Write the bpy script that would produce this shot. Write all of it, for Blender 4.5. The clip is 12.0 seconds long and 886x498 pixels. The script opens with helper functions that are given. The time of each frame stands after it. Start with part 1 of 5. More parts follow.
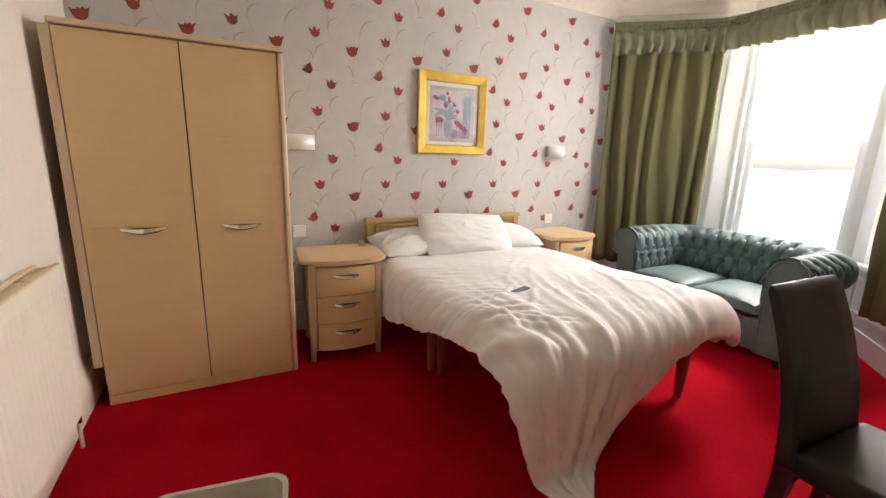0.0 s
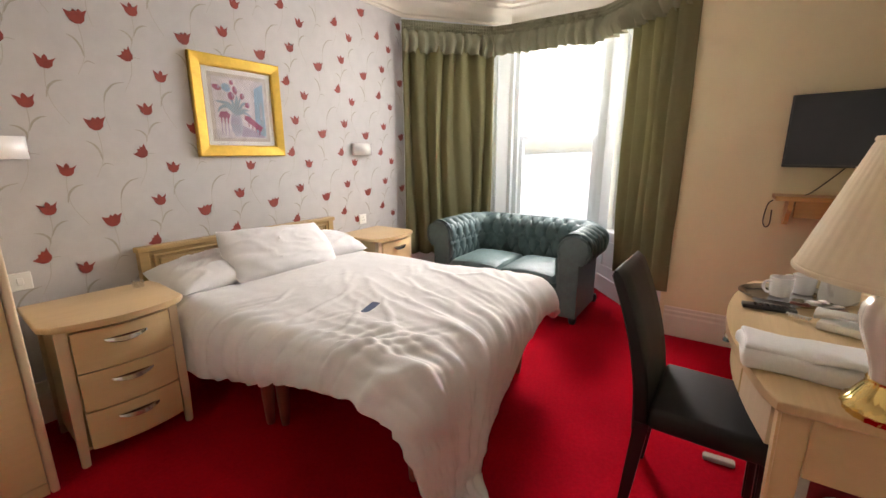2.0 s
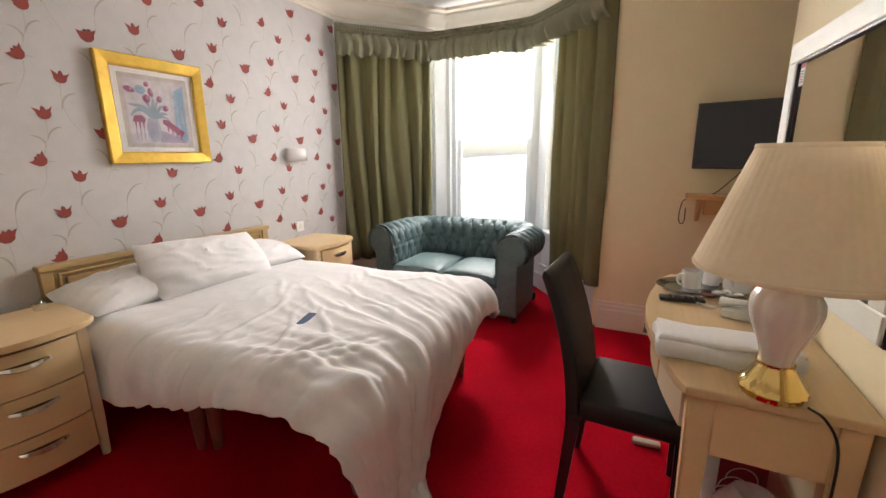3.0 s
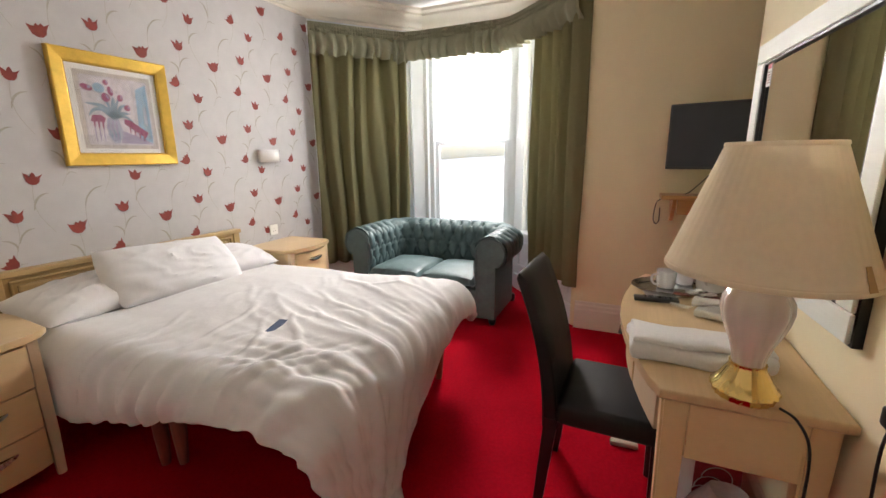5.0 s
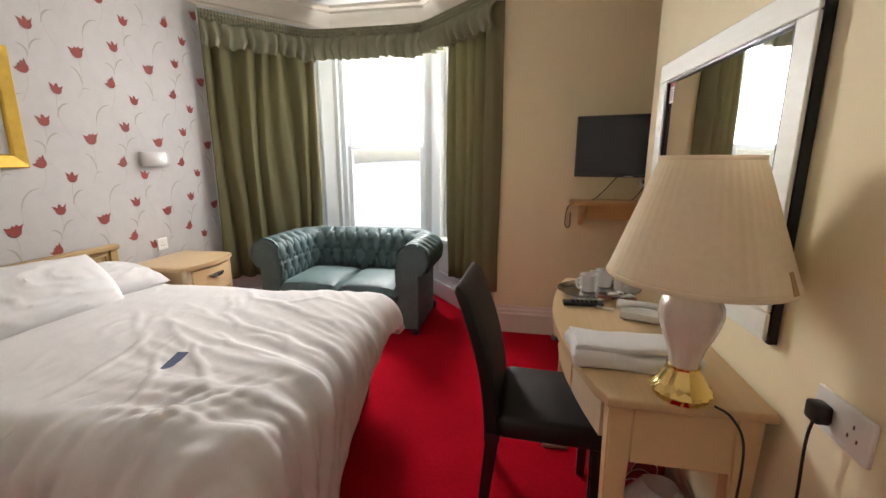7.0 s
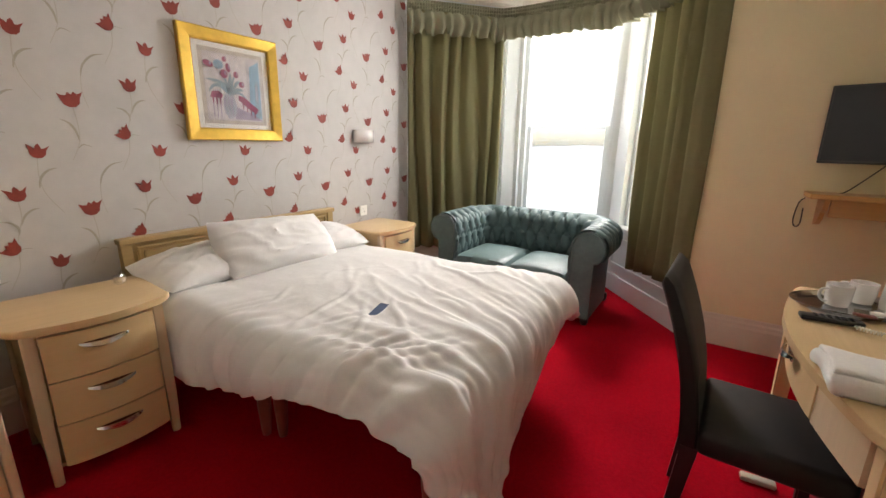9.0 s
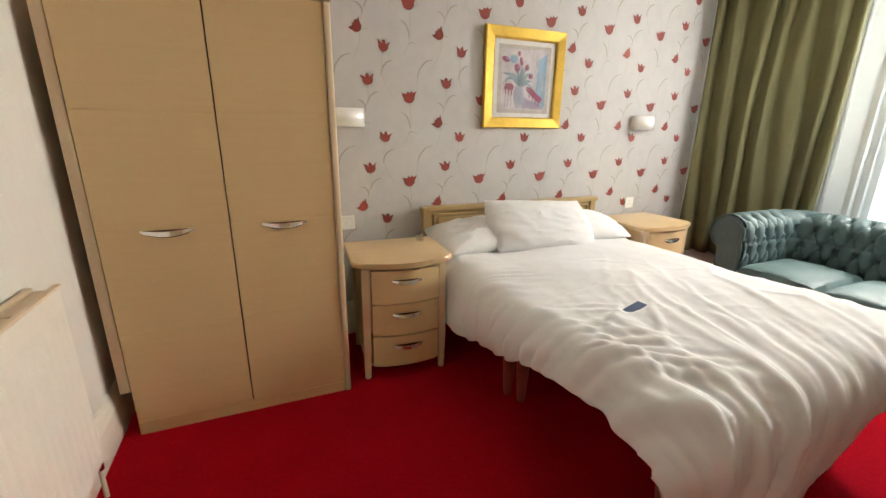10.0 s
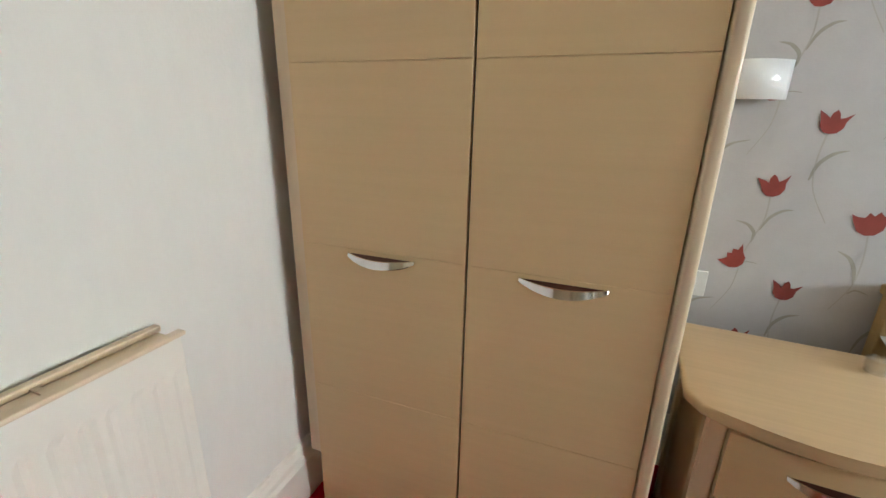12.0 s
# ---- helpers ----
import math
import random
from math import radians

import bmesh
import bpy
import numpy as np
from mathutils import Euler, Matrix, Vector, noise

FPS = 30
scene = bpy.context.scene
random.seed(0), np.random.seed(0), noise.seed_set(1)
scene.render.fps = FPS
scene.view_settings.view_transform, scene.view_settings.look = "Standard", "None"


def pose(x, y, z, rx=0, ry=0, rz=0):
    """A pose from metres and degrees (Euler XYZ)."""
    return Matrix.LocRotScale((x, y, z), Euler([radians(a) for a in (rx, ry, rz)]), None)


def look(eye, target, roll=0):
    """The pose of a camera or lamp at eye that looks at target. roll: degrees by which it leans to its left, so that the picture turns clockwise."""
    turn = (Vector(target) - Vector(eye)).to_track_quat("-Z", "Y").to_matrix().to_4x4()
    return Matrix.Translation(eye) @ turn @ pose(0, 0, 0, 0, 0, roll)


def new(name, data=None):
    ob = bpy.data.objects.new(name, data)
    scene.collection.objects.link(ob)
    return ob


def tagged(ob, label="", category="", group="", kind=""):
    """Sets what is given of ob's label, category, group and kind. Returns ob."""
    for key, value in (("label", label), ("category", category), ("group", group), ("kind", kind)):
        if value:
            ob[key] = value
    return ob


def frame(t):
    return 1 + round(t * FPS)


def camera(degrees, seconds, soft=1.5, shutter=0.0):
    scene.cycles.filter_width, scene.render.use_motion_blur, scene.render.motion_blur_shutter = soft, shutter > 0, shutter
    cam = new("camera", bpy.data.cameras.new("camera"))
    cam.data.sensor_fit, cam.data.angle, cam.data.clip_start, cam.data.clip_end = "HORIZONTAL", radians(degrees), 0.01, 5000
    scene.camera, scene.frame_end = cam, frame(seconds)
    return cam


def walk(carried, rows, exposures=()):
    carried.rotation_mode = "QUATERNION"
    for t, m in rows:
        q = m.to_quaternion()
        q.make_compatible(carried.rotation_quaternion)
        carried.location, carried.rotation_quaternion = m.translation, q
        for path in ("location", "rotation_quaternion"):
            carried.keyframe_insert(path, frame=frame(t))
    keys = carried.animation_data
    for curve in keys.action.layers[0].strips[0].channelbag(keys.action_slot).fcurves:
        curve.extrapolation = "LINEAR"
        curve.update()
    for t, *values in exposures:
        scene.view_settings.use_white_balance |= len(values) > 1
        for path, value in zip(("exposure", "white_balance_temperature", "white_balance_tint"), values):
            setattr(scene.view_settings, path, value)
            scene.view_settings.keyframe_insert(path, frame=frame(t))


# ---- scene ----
cam = camera(93.6, 12.0)
PATH = [
    (0, (0.114, -0.028, 1.279), (1.009, 1.708, 0.846), 1.7),
    (0.5, (0.038, 0.195, 1.269), (0.645, 2.037, 0.78), 2.6),
    (1, (-0.013, 0.36, 1.318), (1.013, 2.016, 0.866), -0.1),
    (1.5, (0.052, 0.365, 1.326), (1.488, 1.677, 0.862), -0.1),
    (2, (0.086, 0.321, 1.324), (1.705, 1.404, 0.872), -0.1),
    (2.5, (0.108, 0.286, 1.338), (1.838, 1.194, 0.913), -0.6),
    (3, (0.111, 0.282, 1.336), (1.859, 1.147, 0.896), -0.5),
    (5, (0.16, 0.269, 1.331), (1.946, 1.056, 0.898), -0.6),
    (5.5, (0.21, 0.284, 1.336), (2.023, 1.017, 0.913), -0.4),
    (6, (0.268, 0.282, 1.335), (2.124, 0.899, 0.919), -0.2),
    (6.5, (0.281, 0.31, 1.336), (2.183, 0.771, 0.922), 0.0),
    (6.7, (0.256, 0.339, 1.342), (2.176, 0.717, 0.928), 0.1),
    (8.5, (0.181, 0.488, 1.322), (2.026, 1.105, 0.856), 0.6),
    (9, (0.184, 0.512, 1.306), (1.815, 1.560, 0.814), 1.0),
    (9.5, (0.182, 0.504, 1.317), (1.414, 1.981, 0.77), 1.3),
    (10, (0.113, 0.509, 1.303), (0.858, 2.277, 0.74), 0.8),
    (10.5, (0.086, 0.573, 1.307), (0.339, 2.473, 0.736), 0.2),
    (11, (0.132, 0.851, 1.285), (0.129, 2.778, 0.749), 0.9),
    (11.5, (0.233, 1.209, 1.256), (-0.135, 3.097, 0.711), 0.9),
    (12, (0.21, 1.536, 1.232), (-0.45, 3.326, 0.63), 1.3),
]
walk(cam, [(t, look(eye, target, roll)) for t, eye, target, roll in PATH], exposures=[(0.0, 2.42, 7600, 18), (2.5, 2.26, 7400, 18), (6.5, 2.1, 7200, 16), (8.5, 1.97, 7300, 16), (9.5, 2.4, 7600, 13), (10.5, 2.35, 7200, 8), (11.0, 2.27, 7000, 7), (12.0, 2.42, 6150, 5)])

# ---- light ----
world = bpy.data.worlds.new("sky")
scene.world = world
world.use_nodes = True
wn = world.node_tree.nodes
sky = wn.new("ShaderNodeTexSky")
sky.sky_type = "NISHITA"
sky.sun_disc = False
sky.sun_elevation = radians(48)
sky.sun_rotation = radians(250)
sky.air_density = 1.0
sky.dust_density = 2.0
world.node_tree.links.new(sky.outputs[0], wn["Background"].inputs[0])
wn["Background"].inputs[1].default_value = 0.085
sun = new("sun", bpy.data.lights.new("sun", "SUN"))
sun.data.energy = 0.7
sun.data.angle = radians(10)
sun.data.color = (1.0, 0.95, 0.87)
sun.matrix_basis = look((-8, -3, 10), (0, 0, 0))


def window_lamp(x, y, z, tx, ty, tz, w, h, power, spread=180):
    """Sky light standing before an opening of the bay."""
    lamp = new("window_light", bpy.data.lights.new("window_light", "AREA"))
    lamp.data.shape = "RECTANGLE"
    lamp.data.size, lamp.data.size_y, lamp.data.energy = w, h, power
    lamp.data.color = (0.93, 0.97, 1.0)
    lamp.data.spread = radians(spread)
    lamp.matrix_basis = look((x, y, z), (tx, ty, tz))
    return lamp


# sky in the upper part of each opening
window_lamp(4.62, 1.80, 1.98, 0.0, 1.10, 1.00, 1.05, 0.94, 20, 115)
window_lamp(4.12, 2.90, 1.98, 3.12, 1.68, 1.98, 0.85, 0.94, 5)
window_lamp(4.14, 0.65, 1.98, 0.6, 2.7, 1.00, 0.85, 0.94, 8, 130)
# high sky over the bay, out of sight above the window head
window_lamp(5.60, 1.80, 3.45, 2.00, 1.80, 0.60, 2.2, 0.9, 45)
# light thrown up from the bright ground outdoors, below the sills
window_lamp(5.60, 1.80, -0.30, 3.00, 1.80, 1.90, 2.0, 0.8, 55)
window_lamp(4.75, -0.10, -0.30, 2.60, 2.20, 1.90, 1.2, 0.8, 26)


# ---- materials ----
def material(name, base, rough=0.6, metal=0.0, var=0.12, grain=(30, 30, 30), big=2.0, bump=0.0, bump_scale=200.0, spec=0.5,
             tint=None, sheen=0.0, coat=0.0, bump_dist=0.002):
    m = bpy.data.materials.new(name)
    m.use_nodes = True
    nt = m.node_tree
    n, l = nt.nodes, nt.links
    b = n["Principled BSDF"]
    b.inputs["Roughness"].default_value = rough
    b.inputs["Metallic"].default_value = metal
    b.inputs["Specular IOR Level"].default_value = spec
    b.inputs["Sheen Weight"].default_value = sheen
    b.inputs["Coat Weight"].default_value = coat
    b.inputs["Coat Roughness"].default_value = 0.15
    tc = n.new("ShaderNodeTexCoord")
    mp = n.new("ShaderNodeMapping")
    mp.inputs["Scale"].default_value = grain
    l.new(tc.outputs["Object"], mp.inputs[0])
    n1 = n.new("ShaderNodeTexNoise")
    n1.inputs["Scale"].default_value = 1.0
    n1.inputs["Detail"].default_value = 6.0
    n1.inputs["Roughness"].default_value = 0.6
    l.new(mp.outputs[0], n1.inputs["Vector"])
    n2 = n.new("ShaderNodeTexNoise")
    n2.inputs["Scale"].default_value = big
    n2.inputs["Detail"].default_value = 3.0
    l.new(tc.outputs["Object"], n2.inputs["Vector"])
    add = n.new("ShaderNodeMath")
    add.operation = "ADD"
    l.new(n1.outputs[0], add.inputs[0])
    l.new(n2.outputs[0], add.inputs[1])
    ramp = n.new("ShaderNodeMapRange")
    ramp.inputs["From Min"].default_value = 0.65
    ramp.inputs["From Max"].default_value = 1.35
    l.new(add.outputs[0], ramp.inputs["Value"])
    mix = n.new("ShaderNodeMix")
    mix.data_type = "RGBA"
    t = tint or base
    mix.inputs[6].default_value = (*[c * (1 - var) for c in base], 1)
    mix.inputs[7].default_value = (*[min(1, c * (1 + var)) for c in t], 1)
    l.new(ramp.outputs[0], mix.inputs[0])
    l.new(mix.outputs[2], b.inputs["Base Color"])
    rr = n.new("ShaderNodeMapRange")
    rr.inputs["To Min"].default_value = max(0.02, rough - 0.08)
    rr.inputs["To Max"].default_value = min(1.0, rough + 0.08)
    l.new(n2.outputs[0], rr.inputs["Value"])
    l.new(rr.outputs[0], b.inputs["Roughness"])
    if bump > 0:
        n3 = n.new("ShaderNodeTexNoise")
        n3.inputs["Scale"].default_value = bump_scale
        n3.inputs["Detail"].default_value = 4.0
        l.new(tc.outputs["Object"], n3.inputs["Vector"])
        bp = n.new("ShaderNodeBump")
        bp.inputs["Strength"].default_value = bump
        bp.inputs["Distance"].default_value = bump_dist
        l.new(n3.outputs[0], bp.inputs["Height"])
        l.new(bp.outputs[0], b.inputs["Normal"])
    return m


def cloth_through(name, base, clear, through_part, bump=0.3):
    """Thin cloth that lets light through: part open weave, part translucent thread."""
    m = bpy.data.materials.new(name)
    m.use_nodes = True
    nt = m.node_tree
    n, l = nt.nodes, nt.links
    out = n["Material Output"]
    n.remove(n["Principled BSDF"])
    d = n.new("ShaderNodeBsdfDiffuse")
    t = n.new("ShaderNodeBsdfTranslucent")
    c = n.new("ShaderNodeBsdfTransparent")
    tc = n.new("ShaderNodeTexCoord")
    no = n.new("ShaderNodeTexNoise")
    no.inputs["Scale"].default_value = 60
    l.new(tc.outputs["Object"], no.inputs["Vector"])
    mc = n.new("ShaderNodeMix")
    mc.data_type = "RGBA"
    mc.inputs[6].default_value = (*[x * 0.95 for x in base], 1)
    mc.inputs[7].default_value = (*[min(1, x * 1.05) for x in base], 1)
    l.new(no.outputs[0], mc.inputs[0])
    l.new(mc.outputs[2], d.inputs[0])
    l.new(mc.outputs[2], t.inputs[0])
    m1 = n.new("ShaderNodeMixShader")
    m1.inputs[0].default_value = through_part
    l.new(d.outputs[0], m1.inputs[1])
    l.new(t.outputs[0], m1.inputs[2])
    if clear > 0:
        m2 = n.new("ShaderNodeMixShader")
        m2.inputs[0].default_value = clear
        l.new(m1.outputs[0], m2.inputs[1])
        l.new(c.outputs[0], m2.inputs[2])
        l.new(m2.outputs[0], out.inputs[0])
    else:
        l.new(m1.outputs[0], out.inputs[0])
    return m


CARPET = material("red_carpet", (0.43, 0.005, 0.016), 0.97, var=0.22, grain=(60, 60, 60), big=2.2, bump=0.6, bump_scale=420, spec=0.03, bump_dist=0.004)
CREAM = material("cream_paint", (0.84, 0.74, 0.50), 0.75, var=0.03, grain=(8, 8, 8), big=0.8, bump=0.12, bump_scale=90, spec=0.3)
# the same cream, whitened to carry the cool daylight on the west wall
CREAM_DAYLIT = material("cream_paint_daylit", (0.72, 0.68, 0.61), 0.75, var=0.03, grain=(8, 30, 8), big=0.8, bump=0.15, bump_scale=110, spec=0.3)
PAPER = material("wallpaper_ground", (0.54, 0.52, 0.51), 0.7, var=0.05, grain=(14, 14, 14), big=3.5, bump=0.2, bump_scale=160, spec=0.3)
TULIP = material("tulip_print_red", (0.27, 0.043, 0.032), 0.65, var=0.18, grain=(40, 40, 40), big=6)
STEM = material("stem_print_grey", (0.39, 0.365, 0.31), 0.7, var=0.12, grain=(40, 40, 40), big=6)
STEM_PALE = material("stem_print_pale", (0.46, 0.435, 0.395), 0.7, var=0.08, grain=(40, 40, 40), big=6)
CEIL = material("ceiling_white", (0.74, 0.74, 0.73), 0.85, var=0.03, grain=(6, 6, 6), bump=0.1, bump_scale=60)
TRIM = material("trim_cream", (0.78, 0.72, 0.62), 0.5, var=0.04, grain=(10, 10, 10), big=1.5, bump=0.05, bump_scale=60)
WHITE = material("white_gloss_paint", (0.76, 0.79, 0.80), 0.4, var=0.03, grain=(10, 10, 10), big=2, bump=0.04, bump_scale=50)
MAPLE = material("maple_laminate", (0.68, 0.49, 0.26), 0.42, var=0.025, grain=(2.0, 30, 55), big=1.6, tint=(0.695, 0.505, 0.275), spec=0.4)
MAPLE_FLAT = material("maple_top", (0.62, 0.43, 0.23), 0.34, var=0.07, grain=(2.5, 70, 60), big=1.6, tint=(0.64, 0.455, 0.25))
MAPLE_EDGE = material("maple_pale_edge", (0.70, 0.55, 0.37), 0.4, var=0.05, grain=(60, 60, 3), big=2)
OAK = material("oak_veneer", (0.42, 0.285, 0.125), 0.45, var=0.12, grain=(4, 50, 80), big=2)
PINE = material("pine_shelf", (0.60, 0.34, 0.13), 0.4, var=0.12, grain=(60, 3, 60), big=3)
# near-black for shade drawn in gaps and holes, and for dark cables
DARKGAP = material("shadow_gap", (0.06, 0.04, 0.03), 0.8)
MAHOG = material("mahogany_leg", (0.24, 0.062, 0.042), 0.4, var=0.25, grain=(60, 60, 4), big=5)
CHROME = material("chrome", (0.75, 0.74, 0.73), 0.14, 1.0, var=0.03)
# dark red stands for shade and carpet reflection inside the finger recesses
RECESS_SHADE = material("recess_shade", (0.10, 0.045, 0.03), 0.25, var=0.1)
STEEL = material("tray_steel", (0.55, 0.55, 0.56), 0.25, 1.0, var=0.08)
BRASS = material("polished_brass", (0.80, 0.58, 0.22), 0.16, 1.0, var=0.05)
GOLD = material("gilt_frame", (0.70, 0.45, 0.09), 0.40, 0.75, var=0.16, grain=(25, 25, 25), big=8, bump=0.25, bump_scale=120)
LINEN = material("white_linen", (0.73, 0.72, 0.715), 0.85, var=0.03, grain=(40, 40, 40), big=2, bump=0.12, bump_scale=40, spec=0.2, bump_dist=0.005)
TOWEL = material("white_towelling", (0.82, 0.81, 0.79), 0.95, var=0.05, grain=(90, 90, 90), bump=0.8, bump_scale=600, spec=0.1, bump_dist=0.004)
LEATHER = material("green_leather", (0.078, 0.132, 0.134), 0.54, var=0.25, grain=(30, 30, 30), big=4, bump=0.25, bump_scale=320, spec=0.5)
BLACK = material("black_leather", (0.012, 0.011, 0.011), 0.52, spec=0.35, var=0.2, grain=(40, 40, 40), big=5, bump=0.2, bump_scale=400)
BLACKP = material("black_plastic", (0.014, 0.014, 0.016), 0.35, var=0.1)
SCREEN = material("dark_screen", (0.016, 0.020, 0.026), 0.22, var=0.1)
WPLAST = material("white_plastic", (0.80, 0.79, 0.75), 0.35, var=0.03)
CERAMIC = material("blush_ceramic", (0.72, 0.65, 0.58), 0.14, var=0.05, grain=(12, 12, 12), coat=0.6)
CHINA = material("white_china", (0.82, 0.81, 0.79), 0.15, var=0.02, coat=0.4)
BINM = material("grey_bin_plastic", (0.50, 0.47, 0.41), 0.5, var=0.08)
NAVY = material("navy_card", (0.045, 0.075, 0.16), 0.4, var=0.2)
SHADE = cloth_through("lamp_shade_cloth", (0.95, 0.88, 0.74), 0.0, 0.55)
CURTAIN = cloth_through("olive_curtain_cloth", (0.23, 0.215, 0.12), 0.0, 0.25)
PELMET = cloth_through("olive_pelmet_cloth", (0.28, 0.275, 0.19), 0.0, 0.1)
NET = cloth_through("white_voile", (0.70, 0.82, 0.88), 0.94, 0.4)
MOUNT = material("picture_mount", (0.80, 0.79, 0.76), 0.8, var=0.02)
MIRROR = material("silvered_glass", (0.90, 0.91, 0.90), 0.02, 1.0, var=0.0)
for link in list(MIRROR.node_tree.links):
    if link.to_socket.name == "Roughness":
        MIRROR.node_tree.links.remove(link)
MIRROR.node_tree.nodes["Principled BSDF"].inputs["Roughness"].default_value = 0.0
MFRAME = material("limed_frame", (0.80, 0.83, 0.76), 0.5, var=0.06, grain=(5, 60, 60), big=3)
REDBOX = material("crimson_card", (0.33, 0.022, 0.035), 0.45, var=0.1)
BAGM = material("clear_plastic_bag", (0.62, 0.60, 0.60), 0.2, var=0.15, grain=(20, 20, 20), bump=0.8, bump_scale=30, bump_dist=0.01)
# pale greys put sunlit haze into the colours of far land and trees
FIELD = material("far_field_hazed", (0.62, 0.62, 0.58), 0.9, var=0.1, grain=(0.02, 0.02, 0.02), big=0.01)
WOODS = material("far_trees_hazed", (0.40, 0.44, 0.46), 0.9, var=0.3, grain=(0.2, 0.2, 0.2), big=0.05)


def glass_material():
    m = bpy.data.materials.new("window_glass")
    m.use_nodes = True
    n, l = m.node_tree.nodes, m.node_tree.links
    n.remove(n["Principled BSDF"])
    c, g, x = n.new("ShaderNodeBsdfTransparent"), n.new("ShaderNodeBsdfGlossy"), n.new("ShaderNodeMixShader")
    g.inputs["Roughness"].default_value = 0.02
    x.inputs[0].default_value = 0.06
    l.new(c.outputs[0], x.inputs[1])
    l.new(g.outputs[0], x.inputs[2])
    l.new(x.outputs[0], n["Material Output"].inputs[0])
    return m


GLASS = glass_material()
GLASS2 = glass_material()
GLASS2.name = "tumbler_glass"
GLASS2.node_tree.nodes["Mix Shader"].inputs[0].default_value = 0.35


# ---- builders ----
def finish(name, bm, mat, smooth=False):
    me = bpy.data.meshes.new(name)
    bmesh.ops.recalc_face_normals(bm, faces=bm.faces)
    if smooth:
        for f in bm.faces:
            f.smooth = True
    bm.to_mesh(me)
    bm.free()
    for x in (mat if isinstance(mat, (list, tuple)) else [mat]):
        me.materials.append(x)
    if smooth:
        me.set_sharp_from_angle(angle=radians(42))
    return new(name, me)


def part(name, bm, mat, parent, label="", smooth=False):
    ob = finish(name, bm, mat, smooth)
    ob.parent = parent
    if label:
        ob["label"] = label
    return ob


def thing(name, label, category, m=None, group=""):
    e = new(name)
    e.empty_display_size = 0.1
    if m is not None:
        e.matrix_basis = m
    return tagged(e, label, category, group)


def structure(name, bm, mat, label="", category="", smooth=False):
    return tagged(finish(name, bm, mat, smooth), label, category, kind="structure")


def box(bm, x0, x1, y0, y1, z0, z1, bevel=0.0, seg=2):
    vs = [bm.verts.new((x, y, z)) for x in (x0, x1) for y in (y0, y1) for z in (z0, z1)]
    idx = [(0, 1, 3, 2), (4, 6, 7, 5), (0, 4, 5, 1), (2, 3, 7, 6), (0, 2, 6, 4), (1, 5, 7, 3)]
    fs = [bm.faces.new([vs[i] for i in f]) for f in idx]
    if bevel > 0:
        es = list({e for f in fs for e in f.edges})
        bmesh.ops.bevel(bm, geom=es, offset=bevel, segments=seg, profile=0.5, affect="EDGES")
    return bm


def boxed(x0, x1, y0, y1, z0, z1, bevel=0.0, seg=2):
    return box(bmesh.new(), x0, x1, y0, y1, z0, z1, bevel, seg)


def prism(bm, pts, z0, z1, bevel=0.0, seg=2):
    """An upright prism over a plan outline."""
    a = [bm.verts.new((x, y, z0)) for x, y in pts]
    b = [bm.verts.new((x, y, z1)) for x, y in pts]
    n = len(pts)
    low, top = bm.faces.new(a[::-1]), bm.faces.new(b)
    for i in range(n):
        bm.faces.new((a[i], a[(i + 1) % n], b[(i + 1) % n], b[i]))
    if bevel > 0:
        bmesh.ops.bevel(bm, geom=list(low.edges) + list(top.edges), offset=bevel, segments=seg, profile=0.5, affect="EDGES")
    return bm


def lathe(bm, prof, cx=0, cy=0, seg=40, lobes=0, depth=0.0, cap=True):
    """A turned shape from (radius, height) rows; lobes flute it."""
    rings = []
    for r, z in prof:
        ring = []
        for i in range(seg):
            a = 2 * math.pi * i / seg
            k = 1 + depth * (abs(math.cos(lobes * a / 2)) - 0.6) if lobes else 1
            ring.append(bm.verts.new((cx + r * k * math.cos(a), cy + r * k * math.sin(a), z)))
        rings.append(ring)
    for p, q in zip(rings, rings[1:]):
        for i in range(seg):
            j = (i + 1) % seg
            bm.faces.new((p[i], p[j], q[j], q[i]))
    if cap:
        bm.faces.new(rings[0][::-1])
        bm.faces.new(rings[-1])
    return bm


def sweep(bm, path, prof, closed=False):
    """A profile of (outward, up) rows carried along a plan path of (x, y); outward lies to the path's left. Mitred corners."""
    n = len(path)
    rows = []
    for i in range(n):
        p = Vector(path[i])
        a = Vector(path[i - 1]) if (i > 0 or closed) else None
        b = Vector(path[(i + 1) % n]) if (i < n - 1 or closed) else None
        d1 = (p - a).normalized() if a else (b - p).normalized()
        d2 = (b - p).normalized() if b else d1
        n1, n2 = Vector((-d1.y, d1.x)), Vector((-d2.y, d2.x))
        mid = (n1 + n2).normalized()
        k = 1 / max(0.35, mid.dot(n1))
        rows.append([bm.verts.new((p.x + mid.x * k * o, p.y + mid.y * k * o, z)) for o, z in prof])
    last = n if closed else n - 1
    for i in range(last):
        r, s = rows[i], rows[(i + 1) % n]
        for j in range(len(prof) - 1):
            bm.faces.new((r[j], s[j], s[j + 1], r[j + 1]))
    return rows


def tube(bm, pts, r, seg=8):
    """A round cord or rod through points."""
    rings = []
    pts = [Vector(p) for p in pts]
    for i, p in enumerate(pts):
        d = (pts[min(i + 1, len(pts) - 1)] - pts[max(i - 1, 0)]).normalized()
        u = d.orthogonal().normalized() if i == 0 else (u - d * u.dot(d)).normalized()
        v = d.cross(u)
        rings.append([bm.verts.new(p + r * (math.cos(2 * math.pi * k / seg) * u + math.sin(2 * math.pi * k / seg) * v)) for k in range(seg)])
    for a, b in zip(rings, rings[1:]):
        for k in range(seg):
            bm.faces.new((a[k], a[(k + 1) % seg], b[(k + 1) % seg], b[k]))
    bm.faces.new(rings[0][::-1])
    bm.faces.new(rings[-1])
    return bm


